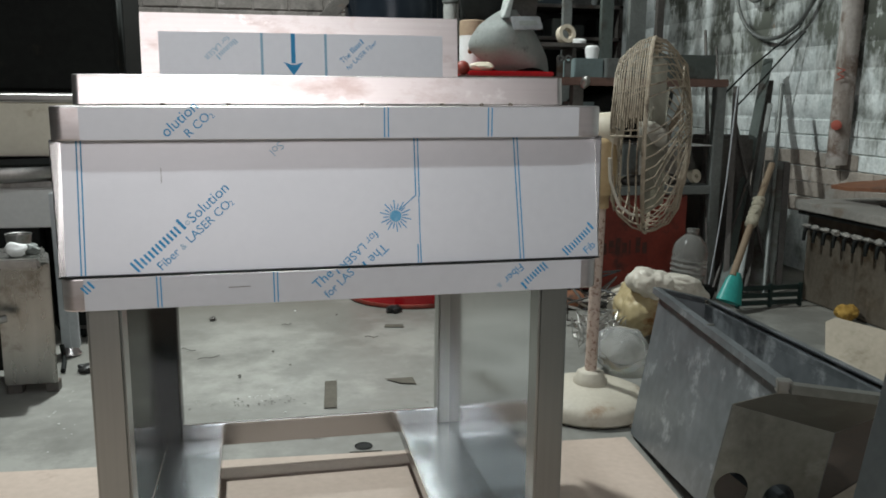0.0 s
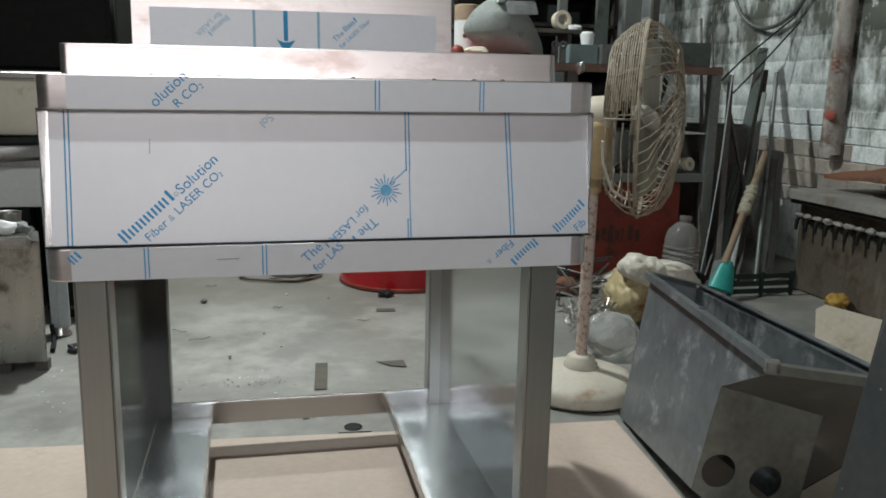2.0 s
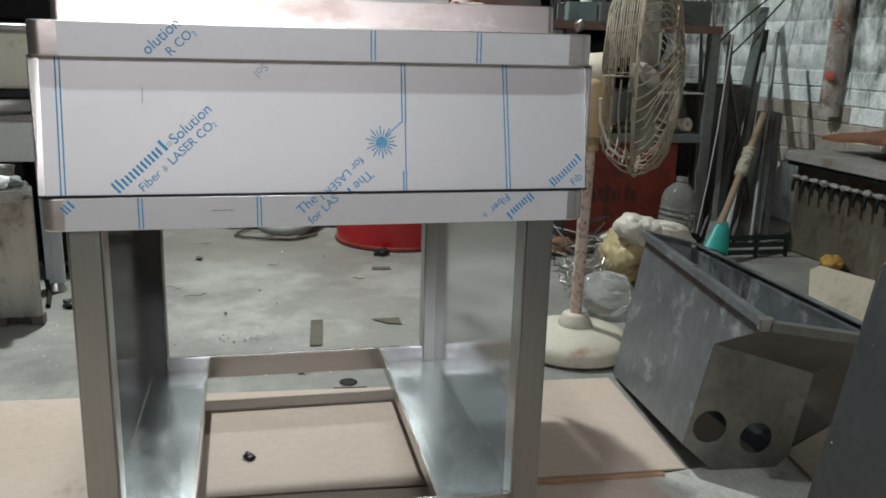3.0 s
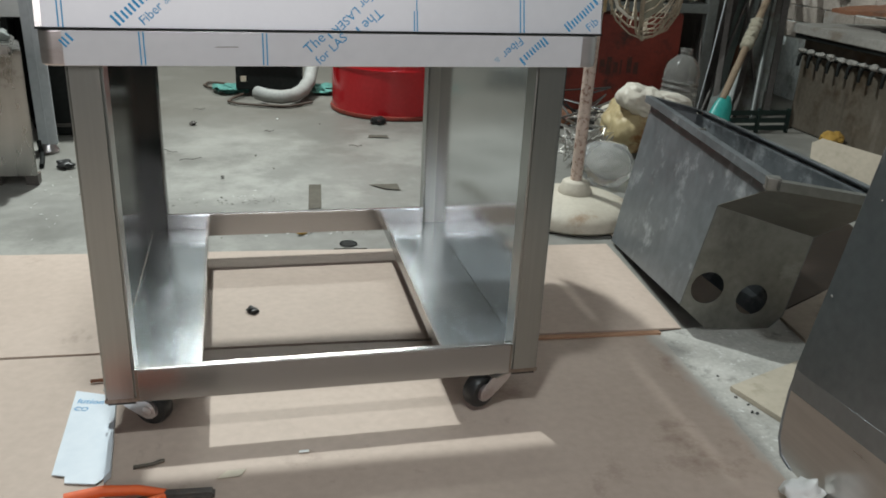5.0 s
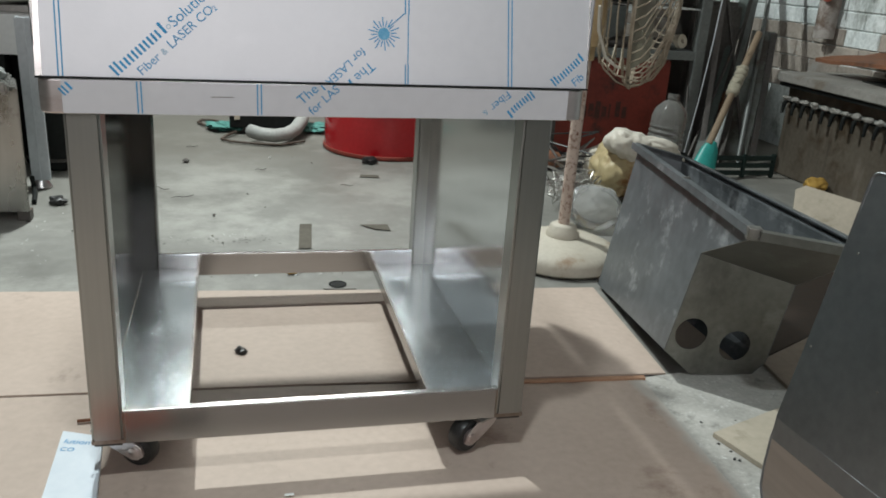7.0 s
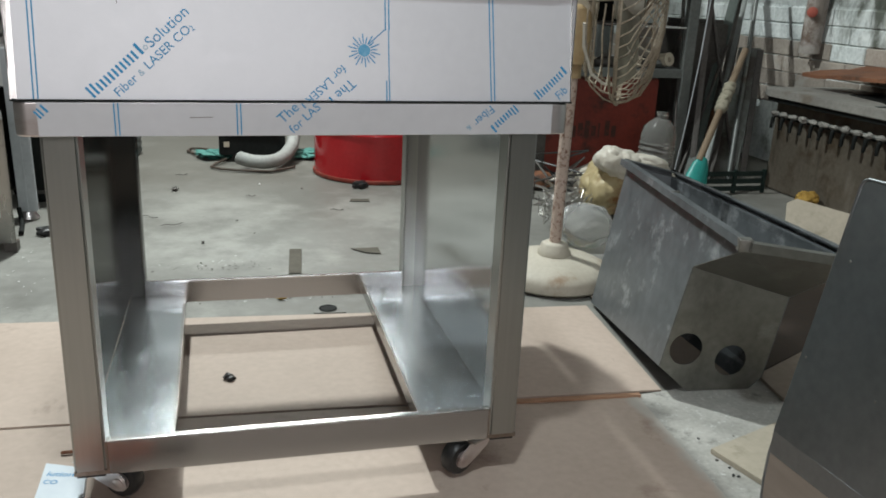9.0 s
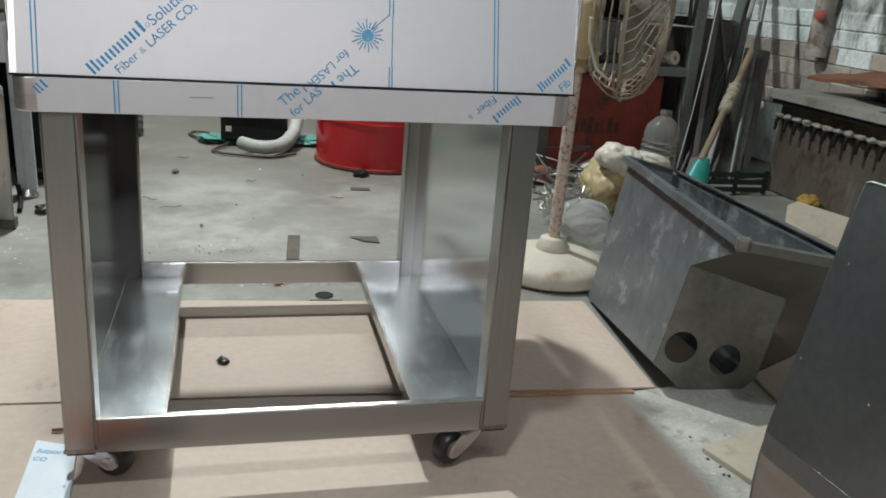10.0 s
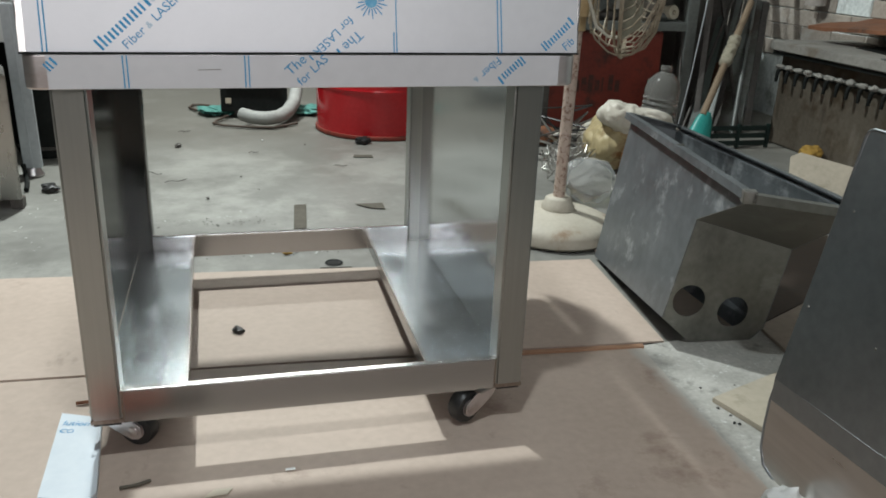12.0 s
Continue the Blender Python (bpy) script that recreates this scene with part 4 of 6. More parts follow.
# ---- pedestal fan ----
def fan():
    t = thing("pedestal_fan", "dusty ivory pedestal fan with a wire cage and chipped pole", "fan")
    bx, by = 0.822, 0.985
    part("base", lathe([(0, 0), (0.17, 0), (0.178, 0.008), (0.176, 0.03), (0.165, 0.048), (0.13, 0.064), (0.07, 0.074), (0.045, 0.078), (0, 0.078)], 40, None, pose(bx, by, 0.0)),
         FAN_BASE, t, "round dirty ivory base")
    part("collar", lathe([(0.05, 0.076), (0.05, 0.088), (0.044, 0.094), (0.04, 0.11), (0.03, 0.116), (0, 0.116)], 28, None, pose(bx, by, 0)), FAN_BASE, t)
    part("pole", rod([(bx, by, 0.11), (bx + 0.004, by, 0.4), (bx + 0.008, by, 0.66)], 0.0175, 16), POLE, t, "cream pole with chipped paint")
    part("upper_pole", rod([(bx + 0.008, by, 0.6), (bx + 0.006, by, 0.74)], 0.024, 16), IVORY_OLD, t)
    yaw = 29
    C = pose(0.958, 0.958, 0.805, 0, 0, -yaw) @ pose(0, 0, 0, 0, 90, 0)
    # axis z of C points along the wind, to the side of the cart
    part("motor_housing", lathe([(0, -0.175), (0.05, -0.17), (0.064, -0.145), (0.068, -0.1), (0.066, -0.082), (0.05, -0.076), (0, -0.076)], 28, None, C), IVORY, t, "ivory motor housing")
    part("neck", lathe([(0.045, -0.09), (0.05, -0.02), (0.05, 0.05), (0.03, 0.07), (0, 0.07)], 20, None, pose(bx + 0.0, by, 0.73)), IVORY_OLD, t, "yellowed plastic neck")
    R = 0.272

    def ring(r, z, rad, n=56):
        return rod([C @ Vector((r * math.cos(2 * math.pi * k / n), r * math.sin(2 * math.pi * k / n), z)) for k in range(n + 1)], rad, 5, None, None, False)

    def arc(r, z, rad, a0, a1, n=30, wave=0.0):
        pts = []
        for k in range(n + 1):
            a = radians(a0 + (a1 - a0) * k / n)
            w = wave * noise.noise(Vector((a * 2.5, r * 40, z * 60)))
            pts.append(C @ Vector(((r + w) * math.sin(a), (r + w * 0.5) * math.cos(a), z + w * 0.6)))
        return rod(pts, rad, 5)

    # angles of the arcs run from the near side over the top
    rear = part("rear_guard", ring(R, 0.0, 0.004), FAN_WIRE, t, "dusty wire guard, broken away below")
    for k in range(14):
        f = k / 13
        r = 0.215 + 0.055 * math.sin(f * math.pi / 2)
        part("guard_wire", arc(r, -0.088 + 0.08 * f, 0.0019, -178 + 5 * (k % 3), -3 - 4 * (k % 2), 30, 0.006), FAN_WIRE, rear, "", False)
    for k in range(4):
        part("guard_wire", arc(0.225 + 0.012 * k, -0.08 + 0.022 * k, 0.0024, -240 - 12 * (k % 2), -180, 12, 0.008), FAN_WIRE, rear, "", False)
        part("guard_wire", arc(0.215 + 0.014 * k, -0.085 + 0.024 * k, 0.0022, 45, 135, 16, 0.01), FAN_WIRE, rear, "", False)
    for a in (-178, -150, -120, -95, -60, -30, -2, 60, 90, 120):
        u = Vector((math.sin(radians(a)), math.cos(radians(a)), 0))
        pts = [C @ (u * r + Vector((0, 0, z))) for r, z in ((0.06, -0.088), (0.2, -0.09), (0.228, -0.075), (0.262, -0.035), (R, 0.0))]
        part("guard_stay", rod(pts, 0.0028, 5), FAN_WIRE, rear, "", False)
    for k in range(9):
        part("guard_wire", arc(0.07 + 0.0165 * k, -0.09, 0.002, -176, -8, 20, 0.004), FAN_WIRE, rear, "", False)
    bent = [C @ Vector(p) for p in ((0.05, -0.215, -0.088), (0.11, -0.2, -0.085), (0.18, -0.17, -0.062), (0.205, -0.15, -0.03), (0.21, -0.13, 0.0))]
    part("bent_wire", rod(bent, 0.0042, 6), FAN_PALE, rear, "bent pale wire hanging from the guard", False)
    front = part("front_guard", ring(R + 0.002, 0.004, 0.004), FAN_WIRE, t, "domed wire guard with swirled wires")
    part("guard_ring", ring(0.07, 0.112, 0.0025), FAN_WIRE, front)
    part("guard_ring", ring(0.2, 0.085, 0.0022), FAN_WIRE, front)
    for k in range(54):
        if k in (11, 12, 27, 38, 39):
            continue
        a = 2 * math.pi * (k + 0.3 * noise.noise(Vector((k * 1.7, 0, 0)))) / 54
        bend = 0.02 * noise.noise(Vector((a * 3, 0.3, 0)))
        pts = []
        for r, z, turn in ((R, 0.004, 0), (0.264, 0.032, 3), (0.244, 0.058 + bend, 9), (0.2, 0.084 + bend, 20), (0.13, 0.103, 34), (0.065, 0.112, 46)):
            q = a - radians(turn)
            pts.append(C @ Vector((r * math.cos(q), r * math.sin(q), z)))
        part("guard_wire", rod(pts, 0.0021, 5), FAN_WIRE, front, "", False)
    part("badge", lathe([(0, 0.106), (0.06, 0.106), (0.06, 0.112), (0.05, 0.115), (0, 0.116)], 24, None, C), FAN_BLADE, front)
    part("hub", lathe([(0, -0.03), (0.04, -0.03), (0.045, 0.02), (0.035, 0.05), (0, 0.055)], 24, None, C), FAN_BLADE, t)
    for k in range(4):
        bm = bmesh.new()
        rows = []
        for i in range(9):
            r = 0.035 + 0.2 * i / 8
            half = 0.03 + 0.055 * math.sin(min(1.0, i / 6) * 1.5)
            if i == 8:
                half *= 0.55
            row = []
            for j in range(6):
                s = -1 + 2 * j / 5
                ang = s * half / max(r, 0.06)
                row.append(bm.verts.new((r * math.cos(ang), r * math.sin(ang), 0.012 + s * 0.026 + 0.006 * s * s)))
            rows.append(row)
        for a, b in zip(rows, rows[1:]):
            for j in range(5):
                bm.faces.new((a[j], a[j + 1], b[j + 1], b[j]))
        res = bmesh.ops.solidify(bm, geom=list(bm.faces), thickness=0.002)
        bm.transform(C @ pose(0, 0, 0, 0, 0, 20 + 90 * k))
        part("blade", bm, FAN_BLADE, t, "dusty pale blade")
    part("handle_wire", rod([C @ Vector(p) for p in ((-0.18, 0.03, -0.02), (-0.18, 0.0, -0.085), (-0.03, -0.09, -0.1), (-0.02, -0.1, -0.075))], 0.0028, 6), IRON, t)
    return t


fan()

# ---- work bench with clutter ----
BY = 2.3
bench = thing("work_bench", "grimy steel work bench with a rust-red front beam", "bench")
part("top_beam", box((0.55, BY, 0.972), (2.0, BY + 0.05, 1.008), 0.003), RUSTED_BEAM, bench, "rust-red angle beam")
part("top", box((0.55, BY + 0.05, 0.985), (2.0, BY + 0.62, 1.0), 0.002), IRON, bench)
for x in (0.6, 1.24, 1.945):
    part("leg", box((x, BY + 0.004, 0.0), (x + 0.05, BY + 0.05, 0.972), 0.003), IRON if x < 1.9 else IRON_GREY, bench)
    part("leg", box((x, BY + 0.57, 0.0), (x + 0.05, BY + 0.62, 0.985), 0.003), IRON, bench)
part("lower_shelf", box((1.1, BY + 0.01, 0.475), (1.98, BY + 0.6, 0.515), 0.003), IRON_GREY, bench, "dusty grey lower shelf")
part("middle_shelf", box((1.3, BY + 0.2, 0.70), (1.9, BY + 0.6, 0.712), 0.002), IRON, bench)
part("upper_shelf", box((0.5, BY + 0.42, 1.165), (1.5, BY + 0.66, 1.185), 0.002), IRON, bench, "narrow grimy upper shelf")
part("shelf_bracket", box((0.95, BY + 0.45, 1.0), (0.97, BY + 0.6, 1.165)), IRON, bench)
part("shelf_bracket", box((1.4, BY + 0.45, 1.0), (1.42, BY + 0.6, 1.165)), IRON, bench)

cab = thing("metal_cabinet", "faded red metal cabinet with worn dark print standing under the bench", "cabinet")
part("body", box((1.2, BY + 0.06, 0.02), (1.86, BY + 0.5, 0.468), 0.006), RED_OLD, cab)
part("front_sheet", box((1.205, BY + 0.052, 0.03), (1.855, BY + 0.06, 0.46), 0.002), RED_OLD, cab)
FP = pose(0, BY + 0.0515, 0, 90, 0, 0)
for k in range(7):
    u = 1.43 + 0.034 * k
    part("printed_bar", box((u, 0.19 + 0.006 * (k % 2), 0), (u + (0.024 if k != 4 else 0.009), 0.245 + 0.012 * (k % 3), 0.0006), 0, 1, None, FP), WORN_PRINT, cab, "", False)


mask = thing("welding_mask", "scuffed grey welding mask with its dark visor raised", "mask")
bm = bmesh.new()
rows = []
MM = pose(0.965, BY + 0.13, 1.03)


def curve(pts, k):
    """A point on a smooth line through (x, z) pairs at 0 to 1."""
    k *= len(pts) - 1
    i = min(int(k), len(pts) - 2)
    f = k - i
    p = [Vector(pts[max(0, min(len(pts) - 1, i + d))]) for d in (-1, 0, 1, 2)]
    return 0.5 * (2 * p[1] + (p[2] - p[0]) * f + (2 * p[0] - 5 * p[1] + 4 * p[2] - p[3]) * f * f + (3 * p[1] - p[0] - 3 * p[2] + p[3]) * f ** 3)


for i in range(25):
    v = i / 24
    lf = curve([(0.0, -0.012), (-0.1, 0.045), (-0.17, 0.105), (-0.142, 0.18), (-0.088, 0.23), (-0.03, 0.268)], v)
    rt = curve([(0.216, -0.012), (0.203, 0.055), (0.183, 0.1), (0.15, 0.16), (0.118, 0.2), (0.06, 0.262)], v)
    row = []
    for j in range(25):
        u = j / 24
        p = lf.lerp(rt, u)
        lift = 0.03 * math.sin(math.pi * u) * (1 - v) ** 2
        swell = math.sin(math.pi * (0.06 + 0.88 * u)) ** 0.65
        out = 0.17 * swell * (0.62 + 0.38 * math.sin(math.pi * (0.1 + 0.75 * v)))
        row.append(bm.verts.new((p.x, 0.08 - out, p.y + lift)))
    rows.append(row)
for a, b in zip(rows, rows[1:]):
    for j in range(24):
        bm.faces.new((a[j], a[j + 1], b[j + 1], b[j]))
bmesh.ops.solidify(bm, geom=list(bm.faces), thickness=0.004)
bm.transform(MM)
part("shell", bm, MASK_GREY, mask)
UP = MM @ pose(0, -0.06, 0, 90, 0, 0)
part("window_frame", slab([(0.004, 0.176), (0.136, 0.182), (0.118, 0.236), (-0.012, 0.232)], 0.005, 0.045, 0.004, UP), PALE_GALV, mask, "pale grey window plate")
part("window_slot", slab([(0.026, 0.195), (0.11, 0.199), (0.1, 0.217), (0.022, 0.215)], 0.0452, 0.0465, 0.0, UP), MASK_GREY, mask)
part("lens_holder", slab([(-0.006, 0.228), (0.118, 0.232), (0.126, 0.32), (0.006, 0.326)], -0.04, -0.01, 0.004, UP), IRON, mask, "dark raised visor")
part("visor_frame", slab([(-0.002, 0.322), (0.144, 0.31), (0.142, 0.318), (0.0, 0.334)], -0.04, 0.055, 0.002, UP), MASK_GREY, mask, "scuffed top plate of the visor")
part("visor_arm", slab([(-0.044, 0.226), (-0.014, 0.228), (0.006, 0.326), (-0.006, 0.33)], -0.04, 0.03, 0.003, UP), MASK_GREY, mask)
part("strap", rod([MM @ Vector(p) for p in ((-0.035, -0.03, 0.235), (-0.02, -0.02, 0.29), (-0.005, 0.0, 0.33))], 0.01, 8), MASK_GREY, mask)
part("rivet", lathe([(0.012, 0), (0.01, 0.006), (0, 0.008)], 12, None, MM @ pose(-0.158, 0.04, 0.09, 90, 0, 0)), RUST, mask)

tray = solo("red_tray", box((0.76, BY + 0.01, 1.008), (1.15, BY + 0.26, 1.03), 0.006), RED_PAINT, "shallow bright red tray on the bench under a welding mask", "tray")
solo("red_ball_knob", lump((0.03, 0.03, 0.032), 3, 0.08, 2, 3, pose(0.745, BY + 0.05, 1.042)), RED_OLD, "dark red glossy ball on the bench", "knob")
solo("paper_packet", lump((0.06, 0.04, 0.02), 61, 0.3, 2.5, 4, pose(0.83, BY + 0.06, 1.048)), IVORY, "crumpled pale packet in a red tray", "packet")

can = thing("paint_can", "white tin can with a brown paper band on the bench", "can")
part("body", lathe([(0, 0), (0.06, 0), (0.06, 0.2), (0, 0.2)], 28, None, pose(0.86, BY + 0.35, 1.0)), WHITE, can)
part("band", lathe([(0, 0.2), (0.0605, 0.2), (0.0605, 0.265), (0.056, 0.27), (0, 0.27)], 28, None, pose(0.86, BY + 0.35, 1.0)), BROWN_CARD, can)
cloth = solo("hanging_cloth", lump((0.15, 0.05, 0.35), 7, 0.3, 2.2, 4, pose(0.98, BY + 0.47, 1.55)), BLACK, "dark navy work cloth hanging above the bench", "cloth")
gun = thing("spray_bottle", "copper-coloured bottle with a shiny spout", "bottle")
part("body", lathe([(0, 0), (0.036, 0), (0.038, 0.05), (0.03, 0.07), (0, 0.075)], 24, None, pose(1.1, BY + 0.5, 1.355)), mat("copper", (0.4, 0.2, 0.14), (0.55, 0.32, 0.24), 0.35, 0.6), gun)
part("spout", rod([(1.12, BY + 0.5, 1.40), (1.15, BY + 0.49, 1.40), (1.155, BY + 0.485, 1.43)], 0.012, 10), ZINC, gun)
part("stand", box((1.04, BY + 0.46, 1.185), (1.16, BY + 0.56, 1.355), 0.004), IRON, gun)

solo("tape_roll", lathe([(0.028, -0.02), (0.046, -0.02), (0.047, 0), (0.046, 0.02), (0.028, 0.02), (0.026, 0), (0.028, -0.02)], 28, None, pose(1.38, BY + 0.5, 1.232, 80, 0, 8)), IVORY,
     "roll of pale masking tape on a shelf", "tape")
solo("drinking_cup", lathe([(0, 0), (0.028, 0), (0.034, 0.05), (0.025, 0.062), (0, 0.064)], 20, None, pose(1.41, BY + 0.22, 1.098)), WHITE, "small white cup upside down on a teal box", "cup")
solo("white_saucer", lathe([(0, 0), (0.034, 0), (0.034, 0.018), (0.03, 0.022), (0, 0.022)], 20, None, pose(1.445, BY + 0.48, 1.187, 12, 0, 0)), WHITE, "round white plastic lid lying on the shelf", "saucer")
solo("storage_box", box((1.3, BY + 0.15, 1.0), (1.44, BY + 0.33, 1.098), 0.004), TEAL_BOX, "dull teal storage box on the bench", "box")
solo("storage_box", box((1.445, BY + 0.12, 1.0), (1.57, BY + 0.32, 1.10), 0.004), IRON_GREY, "grey metal storage box on the bench", "box")
solo("storage_box", box((1.66, BY + 0.06, 1.008), (1.965, BY + 0.34, 1.118), 0.004), GREEN_IRON, "grey green metal box on the bench end", "box")
for k, x in enumerate((1.195, 1.232)):
    bm = lathe([(0.009, -0.004), (0.018, -0.004), (0.018, 0.004), (0.009, 0.004), (0.009, -0.004)], 16, None, pose(x, BY + 0.06, 1.088, 90, 0, 0))
    box((x - 0.017, BY + 0.056, 1.008), (x + 0.015, BY + 0.064, 1.078), 0.003, 2, bm)
    solo("tin_snips", bm, IRON_GREY, "worn grey tool handle standing on the bench", "tool", "tools on the bench")
clamp = solo("brass_clamp", lump((0.018, 0.02, 0.026), 5, 0.5, 3, 3, pose(1.29, BY - 0.012, 0.99)), ZINC, "small brassy clamp on the bench edge", "clamp")

# things on the lower shelves
solo("sheet_offcut", box((1.62, BY + 0.02, 0.700), (1.95, BY + 0.3, 0.706), 0.001, 1, None, None), WHITE, "pale sheet offcut on the middle shelf", "sheet")
solo("pipe_roll", lathe([(0.012, -0.06), (0.032, -0.06), (0.032, 0.06), (0.012, 0.06), (0.012, -0.06)], 20, None, pose(1.87, BY + 0.1, 0.548, 80, 0, 20)), IVORY, "short pale tube end on the shelf", "tube")
for k in range(7):
    solo("metal_scrap", lump((0.04 + 0.012 * (k % 3), 0.04, 0.026), 20 + k, 0.45, 3, 2, pose(1.45 + 0.068 * k, BY + 0.09 + 0.03 * (k % 2), 0.536)), (IRON_GREY, IVORY, IRON)[k % 3],
         "dusty lump of scrap on the shelf", "scrap", "scrap on the shelf")
solo("wood_stick", box((0, 0, 0), (0.03, 0.012, 0.2), 0.002, 1, None, pose(1.78, BY + 0.2, 0.713, 0, 26, 0)), WOOD, "short wooden stick leaning on the shelf", "stick")
solo("dark_machine", lump((0.26, 0.12, 0.16), 9, 0.3, 2.5, 4, pose(1.66, BY + 0.42, 0.86)), BLACK, "dark greasy machine casting under the bench top", "machine")
solo("oil_drum_part", box((1.28, BY + 0.2, 0.713), (1.45, BY + 0.42, 0.9), 0.02), TEAL_BOX, "dull green metal canister under the bench", "canister")

# clutter on the floor before the bench
def bag(name, size, seed, at, material, label, rough=0.35):
    return solo(name, lump(size, seed, rough, 2.2, 5, at), material, label, "bag", "", True)


bag("cement_bag", (0.1, 0.11, 0.118), 4, pose(1.283, 1.6, 0.116, 0, 12, 0), BAG_YELLOW, "crumpled yellow plastic bag stained brown", 0.42)
bag("plastic_bag", (0.078, 0.075, 0.06), 6, pose(1.285, 1.54, 0.232, 0, 22, 20), BAG, "crumpled white plastic bag on top of a sack", 0.4)
bag("plastic_bag", (0.11, 0.07, 0.05), 8, pose(1.43, 1.6, 0.2, 0, 20, 0), BAG, "crumpled pale plastic bag behind the hopper", 0.4)
bag("clear_bag", (0.10, 0.08, 0.075), 11, pose(1.06, 1.3, 0.072), CLEAR, "clear plastic bag on the floor beside a fan", 0.17)
bag("rubbish_bag", (0.12, 0.14, 0.11), 13, pose(1.36, 1.72, 0.11), BAG, "dirty pale bag on the floor", 0.4)
for k in range(10):
    rnd = random.Random(k)
    pts = [(1.03 + 0.28 * rnd.random(), 1.62 + 0.3 * rnd.random(), 0.04 + 0.2 * rnd.random()) for _ in range(4)]
    solo("wire_scrap", rod(pts, 0.003 + 0.003 * rnd.random(), 6), (ZINC, IRON, RUBBER)[k % 3], "bent scrap of wire in the rubbish heap", "wire", "wire scraps")
net = thing("wire_bundle", "tangled bundle of shiny wire on the floor", "wire")
for k in range(26):
    rnd = random.Random(50 + k)
    a = rnd.random() * 6.28
    pts = [(1.08 + 0.075 * math.cos(a + i * 0.7) * (0.5 + rnd.random()), 1.53 + 0.06 * math.sin(a + i * 0.7), 0.02 + 0.12 * rnd.random()) for i in range(5)]
    part("wire", rod(pts, 0.002, 5), ZINC, net)
bottle = thing("plastic_bottle", "dusty clear ribbed plastic bottle standing before a red cabinet", "bottle")
prof = [(0, 0)]
for k in range(9):
    prof += [(0.082, 0.012 + k * 0.024), (0.075, 0.024 + k * 0.024)]
prof += [(0.08, 0.235), (0.07, 0.28), (0.036, 0.315), (0.024, 0.32), (0.024, 0.335), (0, 0.335)]
part("body", lathe(prof, 28, None, pose(1.73, 2.1, 0.0, 0, 4, 0)), DUSTY_CLEAR, bottle)
part("cap", lathe([(0, 0.33), (0.027, 0.33), (0.027, 0.348), (0, 0.35)], 18, None, pose(1.73, 2.1, 0.0, 0, 4, 0)), DUSTY_CLEAR, bottle)
for k in range(8):
    rnd = random.Random(90 + k)
    solo("metal_scrap", lump((0.05 + 0.05 * rnd.random(), 0.05, 0.035), 40 + k, 0.5, 3, 2, pose(0.95 + 0.13 * k, 2.05 + 0.15 * rnd.random(), 0.035)), (IRON, BLACK, RUST)[k % 3],
         "dirty scrap lump on the workshop floor", "scrap", "scrap on the floor")

# ---- poles against the wall ----
def pole(a, b, r, material, label, flat=None, name="metal_bar"):
    if flat:
        d = Vector(b) - Vector(a)
        m = Matrix.Translation(a) @ d.to_track_quat("Z", "Y").to_matrix().to_4x4()
        bm = box((-flat[0], -flat[1], 0), (flat[0], flat[1], d.length), 0.002, 1, None, m)
    else:
        bm = rod([a, b], r, 10)
    return solo(name, bm, material, label, "bar", "bars leaning on the wall")


pole((1.98, 2.2, 0.0), (2.62, 2.95, 1.14), 0, GREEN_IRON, "grey green flat bar leaning against the wall", (0.024, 0.008))
pole((2.12, 2.25, 0.0), (2.6, 2.9, 1.02), 0, IRON, "dark flat bar leaning against the wall", (0.025, 0.008))
pole((2.31, 2.4, 0.0), (2.485, 2.6, 0.608), 0, SHEET_GREEN, "dull grey green sheet strip leaning against the wall", (0.056, 0.003))
pole((2.385, 2.36, 0.0), (2.512, 2.55, 0.6), 0, IRON, "dark channel bar leaning against the wall", (0.016, 0.012))
pole((2.06, 2.3, 0.0), (2.3, 2.72, 0.62), 0.012, IRON_GREY, "grey steel rod leaning on others")
pole((2.14, 2.35, 0.0), (2.5, 2.85, 0.72), 0.01, RUST, "rusty steel rod leaning on others")
pole((1.9, 2.2, 0.0), (2.04, 2.6, 1.2), 0.005, IRON, "thin dark rod leaning on the bench", None, "thin_rod")
solo("hanging_string", rod([(1.985, 2.2, 0.972), (1.974, 2.2, 0.776), (1.962, 2.2, 0.56), (1.938, 2.2, 0.3), (1.9, 2.2, 0.004)], 0.003, 6), PALE_GALV, "thin pale wire hanging beside the bench", "wire")
pole((2.1, 2.5, 0.0), (2.2, 2.9, 1.28), 0.008, IRON, "thin dark rod leaning on the wall", None, "thin_rod")
pole((2.2, 2.5, 0.0), (2.27, 2.9, 1.2), 0.006, IRON, "thin dark rod leaning on the wall", None, "thin_rod")
pole((2.02, 2.24, 0.0), (2.16, 2.5, 0.98), 0, IRON, "dark narrow flat bar leaning on the bench end", (0.014, 0.006))
pole((2.06, 2.2, 0.0), (2.42, 2.6, 0.9), 0, IRON_GREY, "grey narrow flat bar leaning on others", (0.012, 0.005))
pole((2.3, 2.3, 0.0), (2.22, 2.58, 0.8), 0.009, IRON, "dark steel rod leaning on others")
pole((1.96, 2.26, 0.0), (2.3, 2.52, 0.62), 0.008, IRON, "dark steel rod leaning on others")
pole((2.2, 2.2, 0.0), (2.52, 2.66, 1.0), 0.011, IRON_GREY, "grey steel rod leaning on others")
# added box that fills in the darkness between the bars
filler = thing("dark_filler_box", "dark box added to fill the dark clutter behind leaning bars", "locker")
part("body", box((2.05, 2.562, 0.0), (2.32, 2.75, 0.74), 0.02), IRON, filler)
part("door", box((2.06, 2.55, 0.03), (2.31, 2.562, 0.72), 0.004), IRON, filler)
